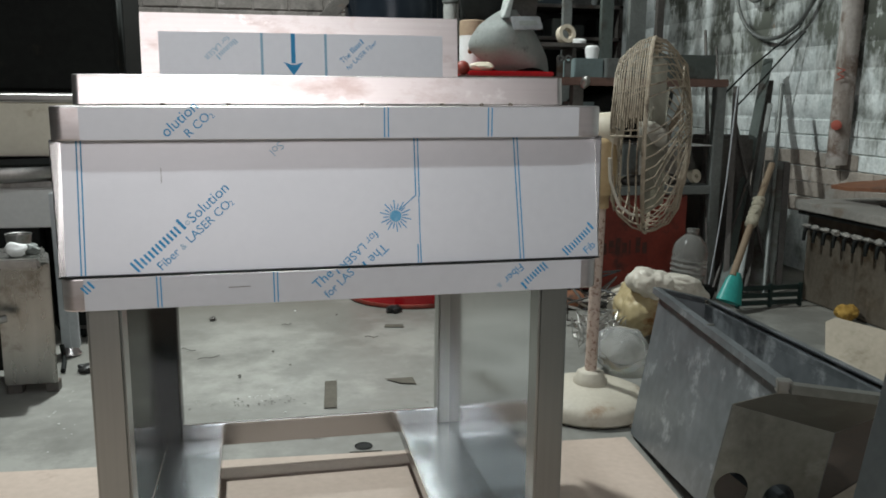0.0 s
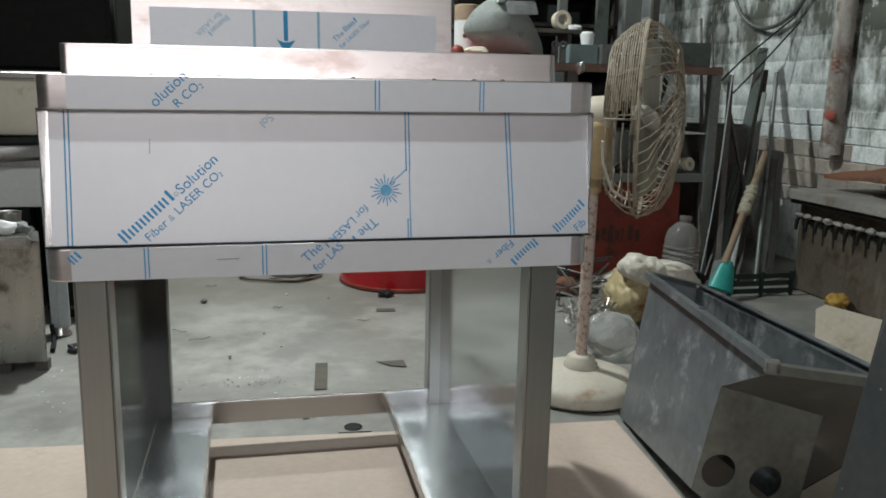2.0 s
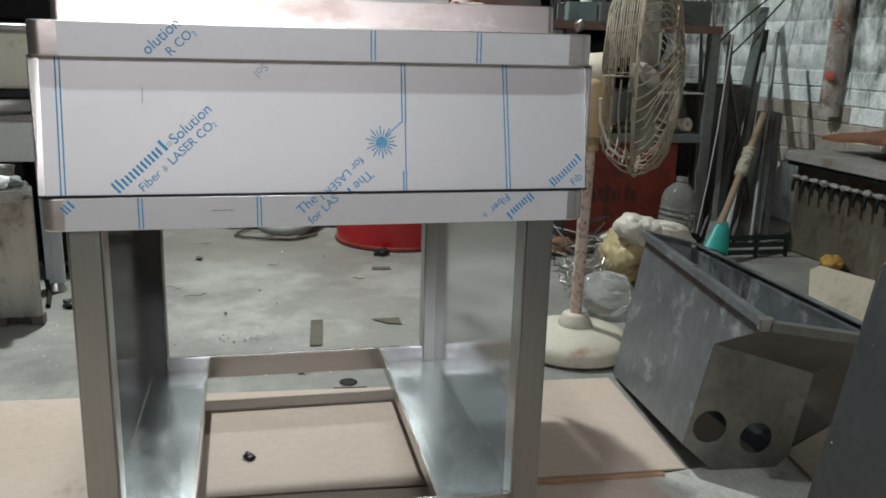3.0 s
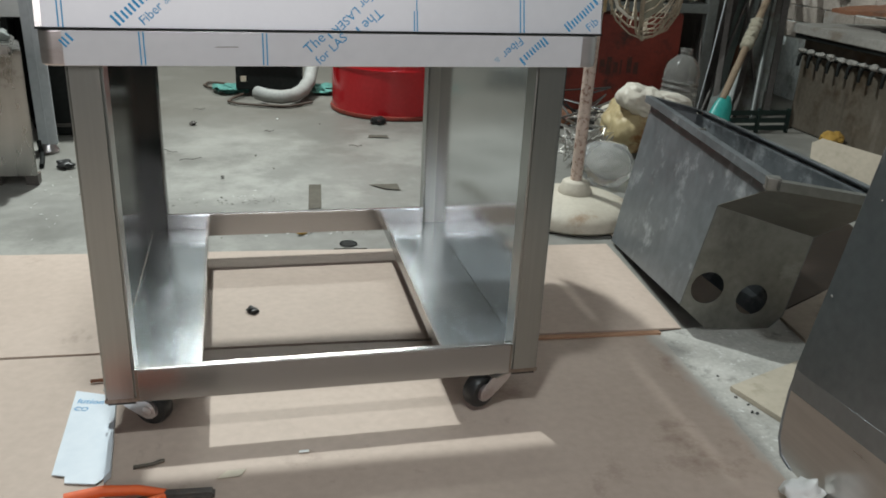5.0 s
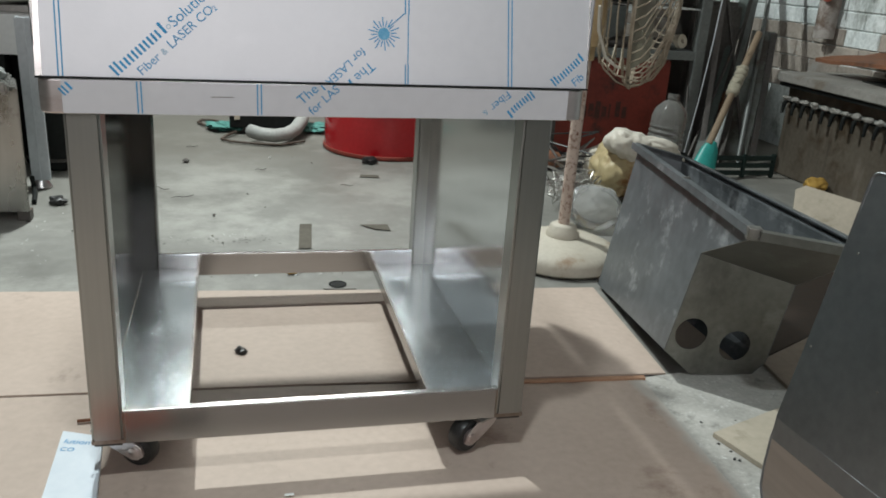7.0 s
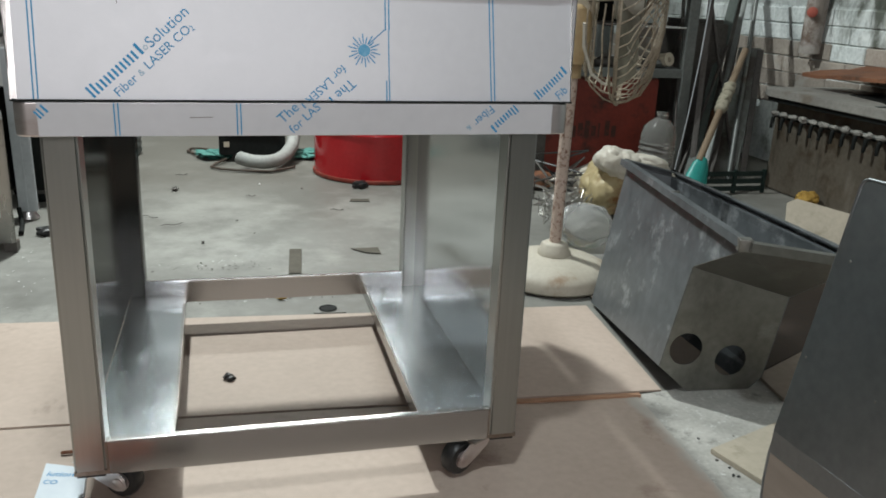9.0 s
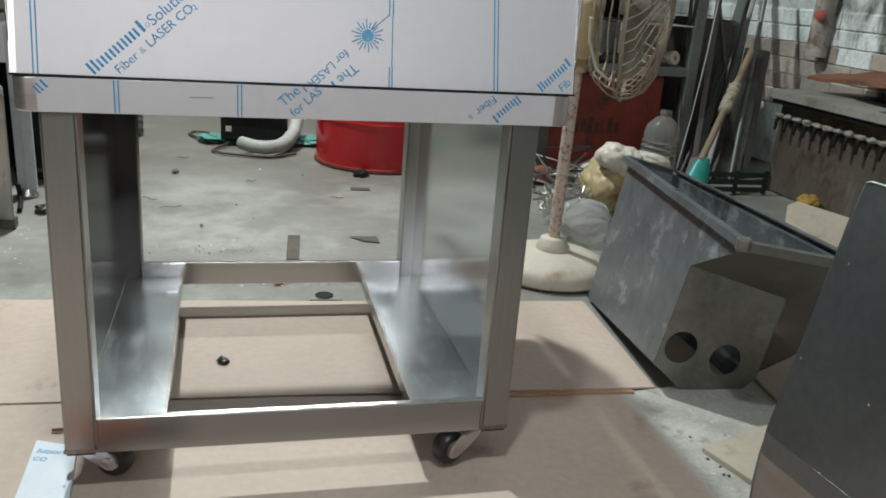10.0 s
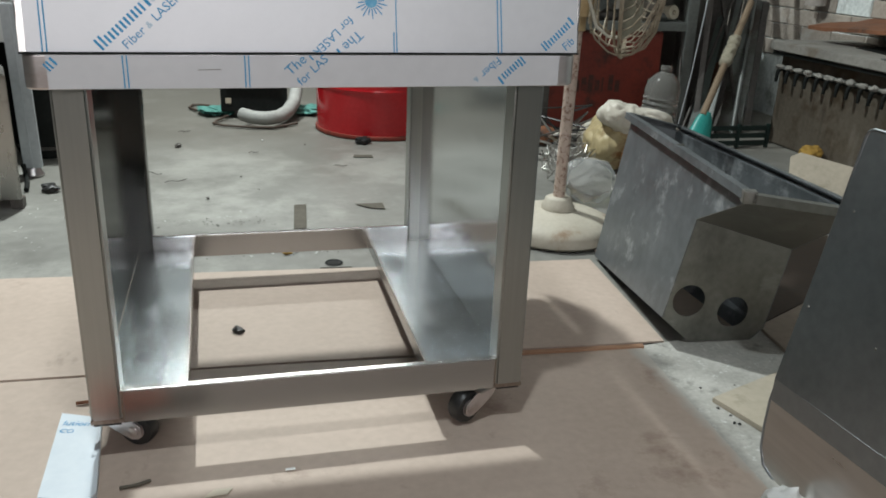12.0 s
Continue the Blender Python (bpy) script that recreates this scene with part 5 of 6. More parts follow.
part("handle", box((2.08, 2.54, 0.4), (2.095, 2.55, 0.5), 0.003), IRON, filler)
broom = thing("floor_brush", "teal brush on a wooden handle bound with rag", "brush")
part("handle", rod([(1.872, 1.95, 0.155), (2.247, 2.287, 0.615)], 0.016, 12), WOOD, broom, "bare wooden handle")
bm = bmesh.new()
for k in range(6):
    p = Vector((1.872, 1.95, 0.155)).lerp(Vector((2.247, 2.287, 0.615)), 0.46 + 0.04 * k)
    merge(bm, lump((0.029, 0.029, 0.024), 60 + k, 0.3, 3, 2, Matrix.Translation(p)))
part("rag_binding", bm, RAG, broom, "pale rag tied round the handle")
bm = lathe([(0.0, 0.12), (0.018, 0.118), (0.034, 0.085), (0.052, 0.0), (0.047, 0.0), (0.03, 0.08), (0.0, 0.09)], 24)
bm.transform(pose(1.85, 1.93, 0.045, -12, 20, 0) @ Matrix.Diagonal((1.2, 0.7, 1.15, 1)))
part("head", bm, TEAL, broom, "teal plastic scoop-shaped head")
crate = thing("green_crate", "dark green plastic crate on the floor by the wall", "crate")
for k in range(3):
    part("slat", box((1.92, 1.98, 0.01 + 0.034 * k), (2.24, 1.99, 0.032 + 0.034 * k), 0.002), mat("dark_green_plastic", (0.006, 0.018, 0.016), (0.014, 0.034, 0.03), 0.5) if k == 0 else bpy.data.materials["dark_green_plastic"], crate)
for x in (1.92, 2.08, 2.23):
    part("post", box((x, 1.976, 0.0), (x + 0.015, 1.994, 0.108), 0.002), bpy.data.materials["dark_green_plastic"], crate)

# ---- burner box by the wall ----
def burner_box():
    t = thing("burner_box", "heat-stained sheet-metal burner box with a dusty top plate", "burner")
    part("body", box((2.33, 0.7, 0.0), (2.74, 2.1, 0.415), 0.004), FORGE, t)
    part("top_plate", slab([(2.26, 0.6), (2.74, 0.6), (2.74, 2.16), (2.3, 2.16), (2.26, 2.08)], 0.424, 0.462, 0.004), DUSTY_TOP, t, "dusty grey top plate")
    # black slab drawn for the shade beneath the top plate
    part("top_edge", box((2.275, 0.62, 0.405), (2.73, 2.1, 0.4238), 0.001), BLACK, t)
    part("opening", slab([(2.42, 0.75), (2.73, 0.75), (2.73, 1.85), (2.5, 1.85), (2.45, 1.6), (2.42, 1.55)], 0.4622, 0.4665, 0.0), BLACK, t, "dark burner opening")
    bm = bmesh.new()
    low, high = [], []
    for i in range(13):
        for j in range(5):
            u, v = i / 12, j / 4
            x = 2.45 + 0.05 * u + (0.3 - 0.06 * u) * v + 0.012 * noise.noise(Vector((u * 6, v * 3, 2)))
            y = 2.12 - 1.3 * u - 0.05 * v
            z = 0.515 + 0.06 * u + 0.04 * v + 0.014 * noise.noise(Vector((u * 5, v * 2, 7)))
            low.append(bm.verts.new((x, y, z)))
            high.append(bm.verts.new((x, y, z + 0.016)))
    for i in range(12):
        for j in range(4):
            p = i * 5 + j
            bm.faces.new((low[p], low[p + 1], low[p + 6], low[p + 5]))
            bm.faces.new((high[p], high[p + 5], high[p + 6], high[p + 1]))
    rim = [i * 5 for i in range(13)] + [61, 62, 63, 64] + [i * 5 + 4 for i in range(11, -1, -1)] + [3, 2, 1]
    for p, q in zip(rim, rim[1:] + rim[:1]):
        bm.faces.new((low[p], high[p], high[q], low[q]))
    part("rusty_lid", bm, RUST, t, "rusty orange warped sheet lid")
    part("lid_block", box((2.6, 1.0, 0.466), (2.7, 1.7, 0.545), 0.004), IRON, t)
    part("flat_strip", box((2.3, 1.45, 0.4625), (2.62, 1.47, 0.468), 0.001, 1, None, None), IRON_GREY, t, "thin steel strip lying on the plate")
    for k in range(20):
        y = 2.06 - 0.066 * k
        lean = 0.006 * noise.noise(Vector((k * 2.3, 0, 1)))
        bm = rod([(2.325, y, 0.342), (2.302, y, 0.346), (2.29, y + lean, 0.33), (2.287, y + 2 * lean, 0.285)], 0.014, 10, None, 0.007)
        hook = part("hook", bm, BLACK, t, "dark iron hook")
        part("dust_cap", lump((0.013, 0.021 + 0.004 * (k % 3), 0.01 + 0.003 * (k % 2)), 80 + k, 0.5, 3, 3, pose(2.296, y, 0.352)), DUSTY_TOP, hook, "grey dust heaped on the hook")
    part("rail", rod([(2.305, 2.08, 0.35), (2.305, 0.75, 0.35)], 0.008, 8), IRON_GREY, t)
    return t


burner_box()
solo("yellow_rag", lump((0.045, 0.045, 0.036), 33, 0.5, 3, 4, pose(2.26, 1.7, 0.036)), YELLOW, "bunched yellow rag lying beside a burner box", "rag")
card = solo("card_sheet", slab([(0, 0), (0.36, 0), (0.36, 0.19), (0.03, 0.26), (0, 0.24)], 0, 0.004, 0, pose(1.62, 0.98, 0.0, 50, 0, -32)), CREAM_BOARD, "cream cardboard sheet leaning behind a hopper", "card")
solo("white_paper", lump((0.05, 0.06, 0.02), 44, 0.6, 3, 4, pose(2.4, 1.38, 0.488)), WHITE, "small white crumpled paper on a burner box", "paper")

# ---- on the brick wall ----
coil = bmesh.new()
for k in range(2):
    n = 40
    c = Vector((2.71 - 0.03 * k, 3.07 + 0.13 * k, 1.62 + 0.1 * k))
    pts = [c + Vector((0.0, (0.4 - 0.22 * k) * math.cos(6.283 * i / n), (0.36 - 0.12 * k) * math.sin(6.283 * i / n))) for i in range(n + 1)]
    rod(pts, 0.0115, 8, coil, None, False)
solo("hose_coil", coil, IRON_GREY, "coil of grey hose hanging on a brick wall", "hose")
pipe = thing("painted_pipe", "pale painted drain pipe with red marks on the wall", "pipe")
part("tube", rod([(2.706, 2.43, 0.6), (2.706, 2.42, 1.2), (2.7, 2.39, 3.4)], 0.05, 24), PIPE_PALE, pipe)
PIPE_M = Matrix.Translation((2.652, 2.386, 0.955)) @ pose(0, 0, 0, 0, 0, -48) @ pose(0, 0, 0, 90, 0, 0)
bm = bmesh.new()
zig = [(-0.02, 0.06), (0.016, 0.075), (-0.016, 0.09), (0.018, 0.108), (-0.018, 0.12)]
for a, b in zip(zig, zig[1:]):
    rod([PIPE_M @ Vector((a[0], a[1], 0.0035)), PIPE_M @ Vector((b[0], b[1], 0.0035))], 0.003, 5, bm)
part("red_mark", bm, RED_MARK, pipe, "red zigzag chalk mark")
part("red_mark", lathe([(0, -0.006), (0.024, -0.006), (0.025, 0.0), (0.021, 0.004), (0, 0.005)], 18, None, PIPE_M @ pose(0, -0.158, 0)), RED_MARK, pipe, "round smeared red mark")
solo("wall_cable", rod([(2.3, 2.85, 0.94), (2.5, 2.95, 1.08), (2.72, 2.85, 1.3), (2.74, 2.6, 1.6)], 0.005, 6), BLACK, "thin black cable running up the wall", "cable")
solo("wall_cable", rod([(2.3, 2.75, 0.86), (2.55, 2.85, 1.05), (2.73, 2.8, 1.28)], 0.0045, 6), BLACK, "thin black cable slanting along the wall", "cable")


# ---- far side of the floor ----
drum = thing("red_drum", "glossy red steel drum standing on the concrete floor", "drum")
part("shell", lathe([(0.285, 0.012), (0.286, 0.2), (0.291, 0.21), (0.286, 0.22), (0.286, 0.4), (0.291, 0.41), (0.286, 0.42), (0.285, 0.58)], 48, None, pose(0.54, 2.52, 0)), RED_PAINT, drum)
part("bottom_rim", lathe([(0.27, 0.0), (0.29, 0.0), (0.293, 0.006), (0.29, 0.016), (0.284, 0.018)], 48, None, pose(0.54, 2.52, 0)), RED_OLD, drum)
part("lid", lathe([(0, 0.57), (0.27, 0.57), (0.28, 0.585), (0.29, 0.585), (0.29, 0.575)], 48, None, pose(0.54, 2.52, 0)), RED_PAINT, drum)

hose = solo("grey_hose", rod([(-0.075, 2.62, 0.045), (-0.03, 2.565, 0.042), (0.03, 2.545, 0.04), (0.085, 2.575, 0.042), (0.13, 2.65, 0.05), (0.17, 2.76, 0.075), (0.195, 2.9, 0.12), (0.21, 3.05, 0.17)], 0.031, 16), GREY_HOSE,
            "short length of thick grey hose on the floor", "hose")
for x, y, turn, wide in ((-0.19, 2.86, -28, 0.085), (0.255, 2.88, 60, 0.08)):
    solo("teal_cloth", lump((wide, 0.06, 0.016), 100 + int(turn), 0.7, 5.0, 5, pose(x, y, 0.018, 0, 0, turn)), TEAL_CLOTH, "crumpled teal cloth lying on the floor", "cloth")
toolbox = thing("black_toolbox", "open black plastic tool tray on the floor", "toolbox")
part("base", box((-0.16, 2.78, 0.03), (0.13, 2.98, 0.05), 0.004), BLACK, toolbox)
for lo, hi in (((-0.16, 2.77, 0.03), (0.13, 2.785, 0.14)), ((-0.16, 2.97, 0.03), (0.13, 2.985, 0.14)), ((-0.17, 2.77, 0.03), (-0.155, 2.985, 0.14)), ((0.125, 2.77, 0.03), (0.14, 2.985, 0.14))):
    part("side", box(lo, hi, 0.003), BLACK, toolbox)
part("pale_patch", box((-0.148, 2.7665, 0.068), (-0.122, 2.7698, 0.094), 0.001), IVORY, toolbox, "small pale patch")
part("handle_bar", rod([(-0.14, 2.77, 0.14), (-0.1, 2.76, 0.19), (0.1, 2.76, 0.18)], 0.008, 8), RUBBER, toolbox)
bm = bmesh.new()
rod([(-0.2, 2.95, 0.02), (-0.26, 3.06, 0.006), (-0.31, 3.07, 0.006), (-0.325, 3.0, 0.006), (-0.29, 2.93, 0.006), (-0.24, 2.88, 0.006), (-0.2, 2.82, 0.006)], 0.006, 8, bm)
rod([(-0.14, 2.76, 0.012), (-0.19, 2.68, 0.006), (-0.205, 2.62, 0.006), (-0.16, 2.57, 0.006), (-0.05, 2.53, 0.006), (0.06, 2.51, 0.006), (0.17, 2.6, 0.006)], 0.006, 8, bm)
solo("black_cable", bm, BROWN_CABLE, "loose dark brown cable lying in loops on the floor", "cable")
bm = bmesh.new()
turns = [(k * 2 * math.pi / 24, k / 24) for k in range(24 * 3 + 1)]
rod([(-0.68 + (0.125 + 0.006 * math.sin(3 * a)) * math.cos(a), 2.96 + 0.11 * math.sin(a), 0.022 + 0.03 * n) for a, n in turns], 0.021, 10, bm)
solo("coiled_hose", bm, IRON_GREY, "flat coil of dusty grey hose on the floor", "hose")

# marks, tape and scraps lying on the concrete
solo("tape_strip", slab([(0.042, 1.12), (0.08, 1.12), (0.1, 1.356), (0.061, 1.356)], 0.0, 0.0012), TAPE, "strip of grey brown tape stuck to the floor", "tape", "tape on the floor")
solo("tape_strip", slab([(0.258, 1.342), (0.30, 1.295), (0.348, 1.28), (0.348, 1.345)], 0.0, 0.0012), TAPE, "torn piece of brown tape on the floor", "tape", "tape on the floor")
solo("tape_strip", slab([(0.34, 1.96), (0.42, 1.95), (0.42, 1.99), (0.35, 2.0)], 0.0, 0.0012), TAPE, "small dark patch of tape on the floor", "tape", "tape on the floor")
solo("dark_sheet", slab([(0.7, 1.12), (0.86, 1.14), (0.93, 1.25), (0.75, 1.26)], 0.0, 0.003), IRON, "dark flat scrap lying behind the fan", "scrap")
drain = thing("floor_drain", "small round floor hole with a worn rim", "drain")
part("plate", slab([(0.085, 0.795), (0.17, 0.79), (0.172, 0.852), (0.09, 0.858)], 0.0, 0.002, 0.0005), CONCRETE, drain)
part("hole", lathe([(0, 0.0034), (0.02, 0.0034), (0.024, 0.004), (0.022, 0.0052), (0.019, 0.0036)], 28, None, pose(0.125, 0.822, 0)), BLACK, drain)


def crumb(x, y, z, s, seed, material, label, cat="debris"):
    return solo("floor_debris", lump((s, s * 0.8, s * 0.5), seed, 0.7, 3.5, 3, pose(x, y, z + s * 0.4, 0, 0, seed * 40)), material, label, cat, "debris on the floor")


crumb(-0.129, 0.439, 0.004, 0.013, 201, RUBBER, "small black scrap lying on the board")
crumb(-0.714, 1.605, 0.0, 0.026, 202, RUBBER, "knotted black scrap lying on the concrete")
crumb(0.418, 2.2, 0.0, 0.03, 203, RUBBER, "black crumpled scrap beside the red drum")
crumb(-0.34, 2.2, 0.0, 0.014, 204, IRON, "tiny dark scrap on the concrete")
crumb(-0.21, 1.46, 0.0, 0.006, 205, IRON, "tiny dark scrap on the concrete")
for k in range(0, 34, 2):
    rnd = random.Random(300 + k)
    x, y = -0.35 + 0.75 * rnd.random(), 0.86 + 0.4 * rnd.random()
    if k > 16:
        x, y = -0.7 + 1.5 * rnd.random(), 1.0 + 1.7 * rnd.random()
    if 0.0 < x < 0.14 and y < 1.4:
        continue
    crumb(x, y, 0.0, 0.0018 + 0.003 * rnd.random(), 310 + k, (IRON, WHITE, TAPE)[k % 3], "tiny crumb of dirt on the floor")
for k, (x, y, a, ln) in enumerate(((-0.426, 1.8, -35, 0.065), (-0.357, 1.656, 23, 0.078), (-0.62, 1.3, -30, 0.06), (-0.35, 2.46, 20, 0.05), (0.248, 1.827, -4, 0.05), (-0.062, 2.06, 15, 0.04))):
    solo("swarf_curl", rod([(x + ln * (i / 6) * math.cos(radians(a)), y + ln * (i / 6) * math.sin(radians(a)) + 0.01 * math.sin(i * 1.2), 0.004) for i in range(7)], 0.0013, 5), IRON,
         "thin curl of metal swarf on the floor", "swarf", "swarf on the floor")
def flecks(count, seed, at, spread, size, material, label):
    """Scattered crumbs too small to count."""
    rnd = random.Random(seed)
    bm = bmesh.new()
    for k in range(count):
        x, y = at[0] + rnd.gauss(0, spread[0]), at[1] + rnd.gauss(0, spread[1])
        r = size * (0.4 + rnd.random())
        merge(bm, lump((r * (1 + rnd.random()), r * 0.8, r * 0.2), seed + k, 0.6, 3, 1, pose(x, y, r * 0.2, 0, 0, rnd.random() * 180)))
    solo("floor_debris", bm, material, label, "debris", "debris on the floor", True, None, "stuff")


flecks(34, 600, (-0.16, 1.205), (0.07, 0.02), 0.0026, IRON, "dark flakes of dirt scattered on the concrete")
flecks(16, 640, (-0.2, 1.24), (0.1, 0.03), 0.002, WHITE, "pale chips scattered on the concrete")
flecks(40, 670, (0.03, 0.925), (0.11, 0.014), 0.0024, IRON, "dark crumbs of dirt behind the cart")
flecks(24, 720, (0.02, 0.925), (0.12, 0.016), 0.0022, WHITE, "pale crumbs of plaster behind the cart")
flecks(30, 760, (-0.62, 1.25), (0.12, 0.16), 0.0017, WHITE, "pale chips scattered on the concrete")
flecks(26, 790, (0.79, -0.1), (0.05, 0.07), 0.0022, IRON, "dark grains of dirt on the speckled concrete")
for k in range(14):
    rnd = random.Random(800 + k)
    crumb(0.75 + 0.13 * rnd.random(), -0.17 + 0.22 * rnd.random(), 0.0012, 0.0016 + 0.002 * rnd.random(), 820 + k, (IRON, RUBBER)[k % 2], "dark grain of dirt on the speckled concrete")
solo("wire_scrap", rod([(0.765, -0.19, 0.003), (0.79, -0.2, 0.003), (0.825, -0.196, 0.004)], 0.0012, 5), RUBBER, "short black wire on the speckled concrete", "wire", "wire scraps")
solo("yellow_scrap", lump((0.012, 0.006, 0.004), 340, 0.5, 3, 3, pose(0.009, 0.912, 0.004)), YELLOW, "tiny yellow scrap behind the cart", "scrap")

# film offcut, pliers and paper on the board
off = thing("film_offcut", "pale blue film-covered steel offcut lying on the board", "offcut")
OP = pose(0, 0, 0.0045)
part("strip", slab([(-0.437, 0.16), (-0.374, 0.135), (-0.352, -0.1), (-0.365, -0.115), (-0.41, -0.105), (-0.412, -0.088), (-0.432, -0.082)], 0.0, 0.002, 0.0005, OP), FILM_BLUE, off)
part("folded_side", slab([(-0.373, 0.14), (-0.366, 0.14), (-0.345, -0.1), (-0.353, -0.115)], 0.0, 0.012, 0.0005, OP), FILM_BLUE, off)
OP2 = pose(0, 0, 0.0062)
lettering("lution", 0.02, OP2, -0.43, 0.118, -14, off)
lettering("CO", 0.016, OP2, -0.432, 0.095, -14, off)
pl = thing("pliers", "pliers with orange grips lying on the board", "pliers")
PP = pose(-0.4, -0.155, 0.014, 0, 0, -4)
part("grip", rod([PP @ Vector(p) for p in ((0, 0, 0), (0.05, 0.012, 0.002), (0.1, 0.01, 0.002), (0.14, 0.0, 0))], 0.009, 10, None, 0.007), ORANGE, pl, "orange plastic grip")
part("grip", rod([PP @ Vector(p) for p in ((0.0, -0.05, 0), (0.05, -0.055, 0.002), (0.1, -0.03, 0.002), (0.14, -0.008, 0))], 0.009, 10, None, 0.007), ORANGE, pl, "orange plastic grip")
part("jaw", box((0.135, -0.014, -0.008), (0.21, 0.006, 0.006), 0.004, 2, None, PP), IRON, pl, "dark steel jaw")
solo("paper_scrap", slab([(-0.19, -0.13), (-0.155, -0.128), (-0.145, -0.112), (-0.175, -0.112)], 0.0045, 0.0055), IVORY, "cream scrap of paper on the board", "paper")
solo("paper_scrap", slab([(-0.063, -0.083), (-0.047, -0.083), (-0.047, -0.077), (-0.062, -0.077)], 0.0045, 0.0055), WHITE, "tiny white scrap of paper on the board", "paper")
solo("paper_scrap", lump((0.03, 0.025, 0.02), 350, 0.6, 3, 3, pose(0.685, -0.33, 0.022)), WHITE, "crumpled white paper beside a steel panel", "paper")
solo("rusty_nail", rod([(-0.418, 0.188, 0.0075), (-0.385, 0.19, 0.0075)], 0.0032, 6), RUST, "short rusty bolt lying on the board", "bolt")
solo("wood_splinter", rod([(-0.315, -0.083, 0.007), (-0.29, -0.08, 0.007), (-0.27, -0.072, 0.007)], 0.0028, 6), TAPE, "small brown splinter on the board", "splinter")

# boards and bare ground beside the hopper
solo("speckled_slab", slab([(0.56, -1.0), (1.6, -1.0), (1.6, 0.2), (1.04, 0.27), (0.735, 0.235), (0.6, 0.225)], -0.004, 0.0012), TERRAZZO, "rough speckled concrete patch with pale chips", "concrete", "", False, None, "structure")
board("floor_tile", [(0.756, -0.01), (0.79, -0.13), (1.0, -0.3), (1.3, -0.2), (1.2, 0.13), (0.953, 0.06)], 0.0014, 0.012, "cream flat board lying on the speckled concrete", CREAM_BOARD)
board("packing_board", [(0.85, 0.262), (1.0, 0.262), (1.02, 0.93), (0.88, 0.93)], 0.0, 0.003, "plain brown board lying beneath the hopper", DULL_BOARD)
# added sheet that darkens the floor where the hopper keeps light off
board("packing_board", [(1.006, 0.268), (1.05, 0.28), (1.27, 0.39), (1.6, 0.55), (1.7, 0.93), (1.026, 0.93)], 0.0, 0.003, "added board coloured dark brown for shade beside a hopper", SHADE_BOARD)
board("packing_board", [(1.03, 0.14), (1.047, 0.268), (1.27, 0.382), (1.6, 0.54), (1.6, 0.16)], 0.0014, 0.009, "pale brown flat board lying beside the hopper", DULL_BOARD)

# ---- appliances beyond the cart ----
rng = thing("steel_range", "greasy stainless steel cooking range with an open tray", "range")
part("side_panel", slab([(-0.905, 1.41), (-0.752, 1.41), (-0.8, 1.6), (-0.905, 1.6)], 0.03, 0.41, 0.004), STEEL_GREASY, rng)
part("front_tray", slab([(-1.4, 1.36), (-0.765, 1.36), (-0.81, 1.6), (-1.4, 1.6)], 0.395, 0.425, 0.005), STEEL_GREASY, rng)
part("tray_edge", box((-1.4, 1.345, 0.405), (-0.765, 1.362, 0.432), 0.005), STEEL_DULL, rng)
part("body", box((-1.4, 1.5, 0.05), (-0.905, 1.62, 0.395), 0.004), BLACK, rng)
part("foot", box((-0.9, 1.42, 0.0), (-0.86, 1.46, 0.03)), IRON, rng)
part("foot", box((-0.79, 1.42, 0.0), (-0.755, 1.46, 0.03)), IRON, rng)
part("foot", box((-0.84, 1.55, 0.0), (-0.805, 1.59, 0.03)), IRON, rng)
part("grip_rail", rod([(-1.3, 1.33, 0.25), (-0.91, 1.33, 0.25), (-0.87, 1.36, 0.255)], 0.012, 10), STEEL_DULL, rng)
cup = thing("steel_cup", "small dented steel cup on a tray", "cup")
part("bowl", lathe([(0, 0), (0.032, 0), (0.038, 0.05), (0.04, 0.052), (0.036, 0.05), (0.03, 0.006), (0, 0.006)], 24, None, pose(-0.87, 1.55, 0.426)), STEEL_DULL, cup)
solo("burner_fitting", lump((0.03, 0.02, 0.02), 401, 0.4, 3, 3, pose(-0.845, 1.43, 0.447)), WHITE, "pale burner fitting lying on a tray", "fitting")
solo("burner_fitting", lump((0.025, 0.02, 0.018), 402, 0.4, 3, 3, pose(-0.82, 1.48, 0.44)), IRON_GREY, "grey burner fitting lying on a tray", "fitting")

oven = thing("enamel_oven", "old oven with white and cream enamel panels and steel edges", "oven")
part("lower_panel", box((-1.5, 2.0, 0.43), (-0.81, 2.5, 0.575), 0.006), WHITE, oven, "white enamel panel")
part("steel_strip", box((-1.5, 1.985, 0.577), (-0.81, 2.5, 0.6), 0.004), STEEL_DULL, oven)
part("plinth", box((-1.45, 2.02, 0.02), (-0.93, 2.45, 0.43), 0.004), BLACK, oven)
part("upper_panel", box((-1.5, 2.01, 0.69), (-0.72, 2.5, 0.88), 0.006), CREAM, oven, "cream enamel panel")
part("steel_shelf", box((-1.5, 2.0, 0.882), (-0.66, 2.5, 0.915), 0.008, 3), STEEL_DULL, oven, "glossy steel shelf edge")
part("burner_tray", lathe([(0, 0.6), (0.3, 0.6), (0.33, 0.615), (0.335, 0.64), (0.325, 0.655), (0.315, 0.64), (0.3, 0.62), (0, 0.62)], 48, None, pose(-1.05, 2.25, 0.0)), STEEL_DULL, oven, "round steel burner tray")
part("tray_rim", lathe([(0.325, 0.655), (0.338, 0.665), (0.335, 0.685), (0.32, 0.68), (0.3, 0.66), (0, 0.66)], 48, None, pose(-1.05, 2.25, 0.0)), BLACK, oven, "black round rim")

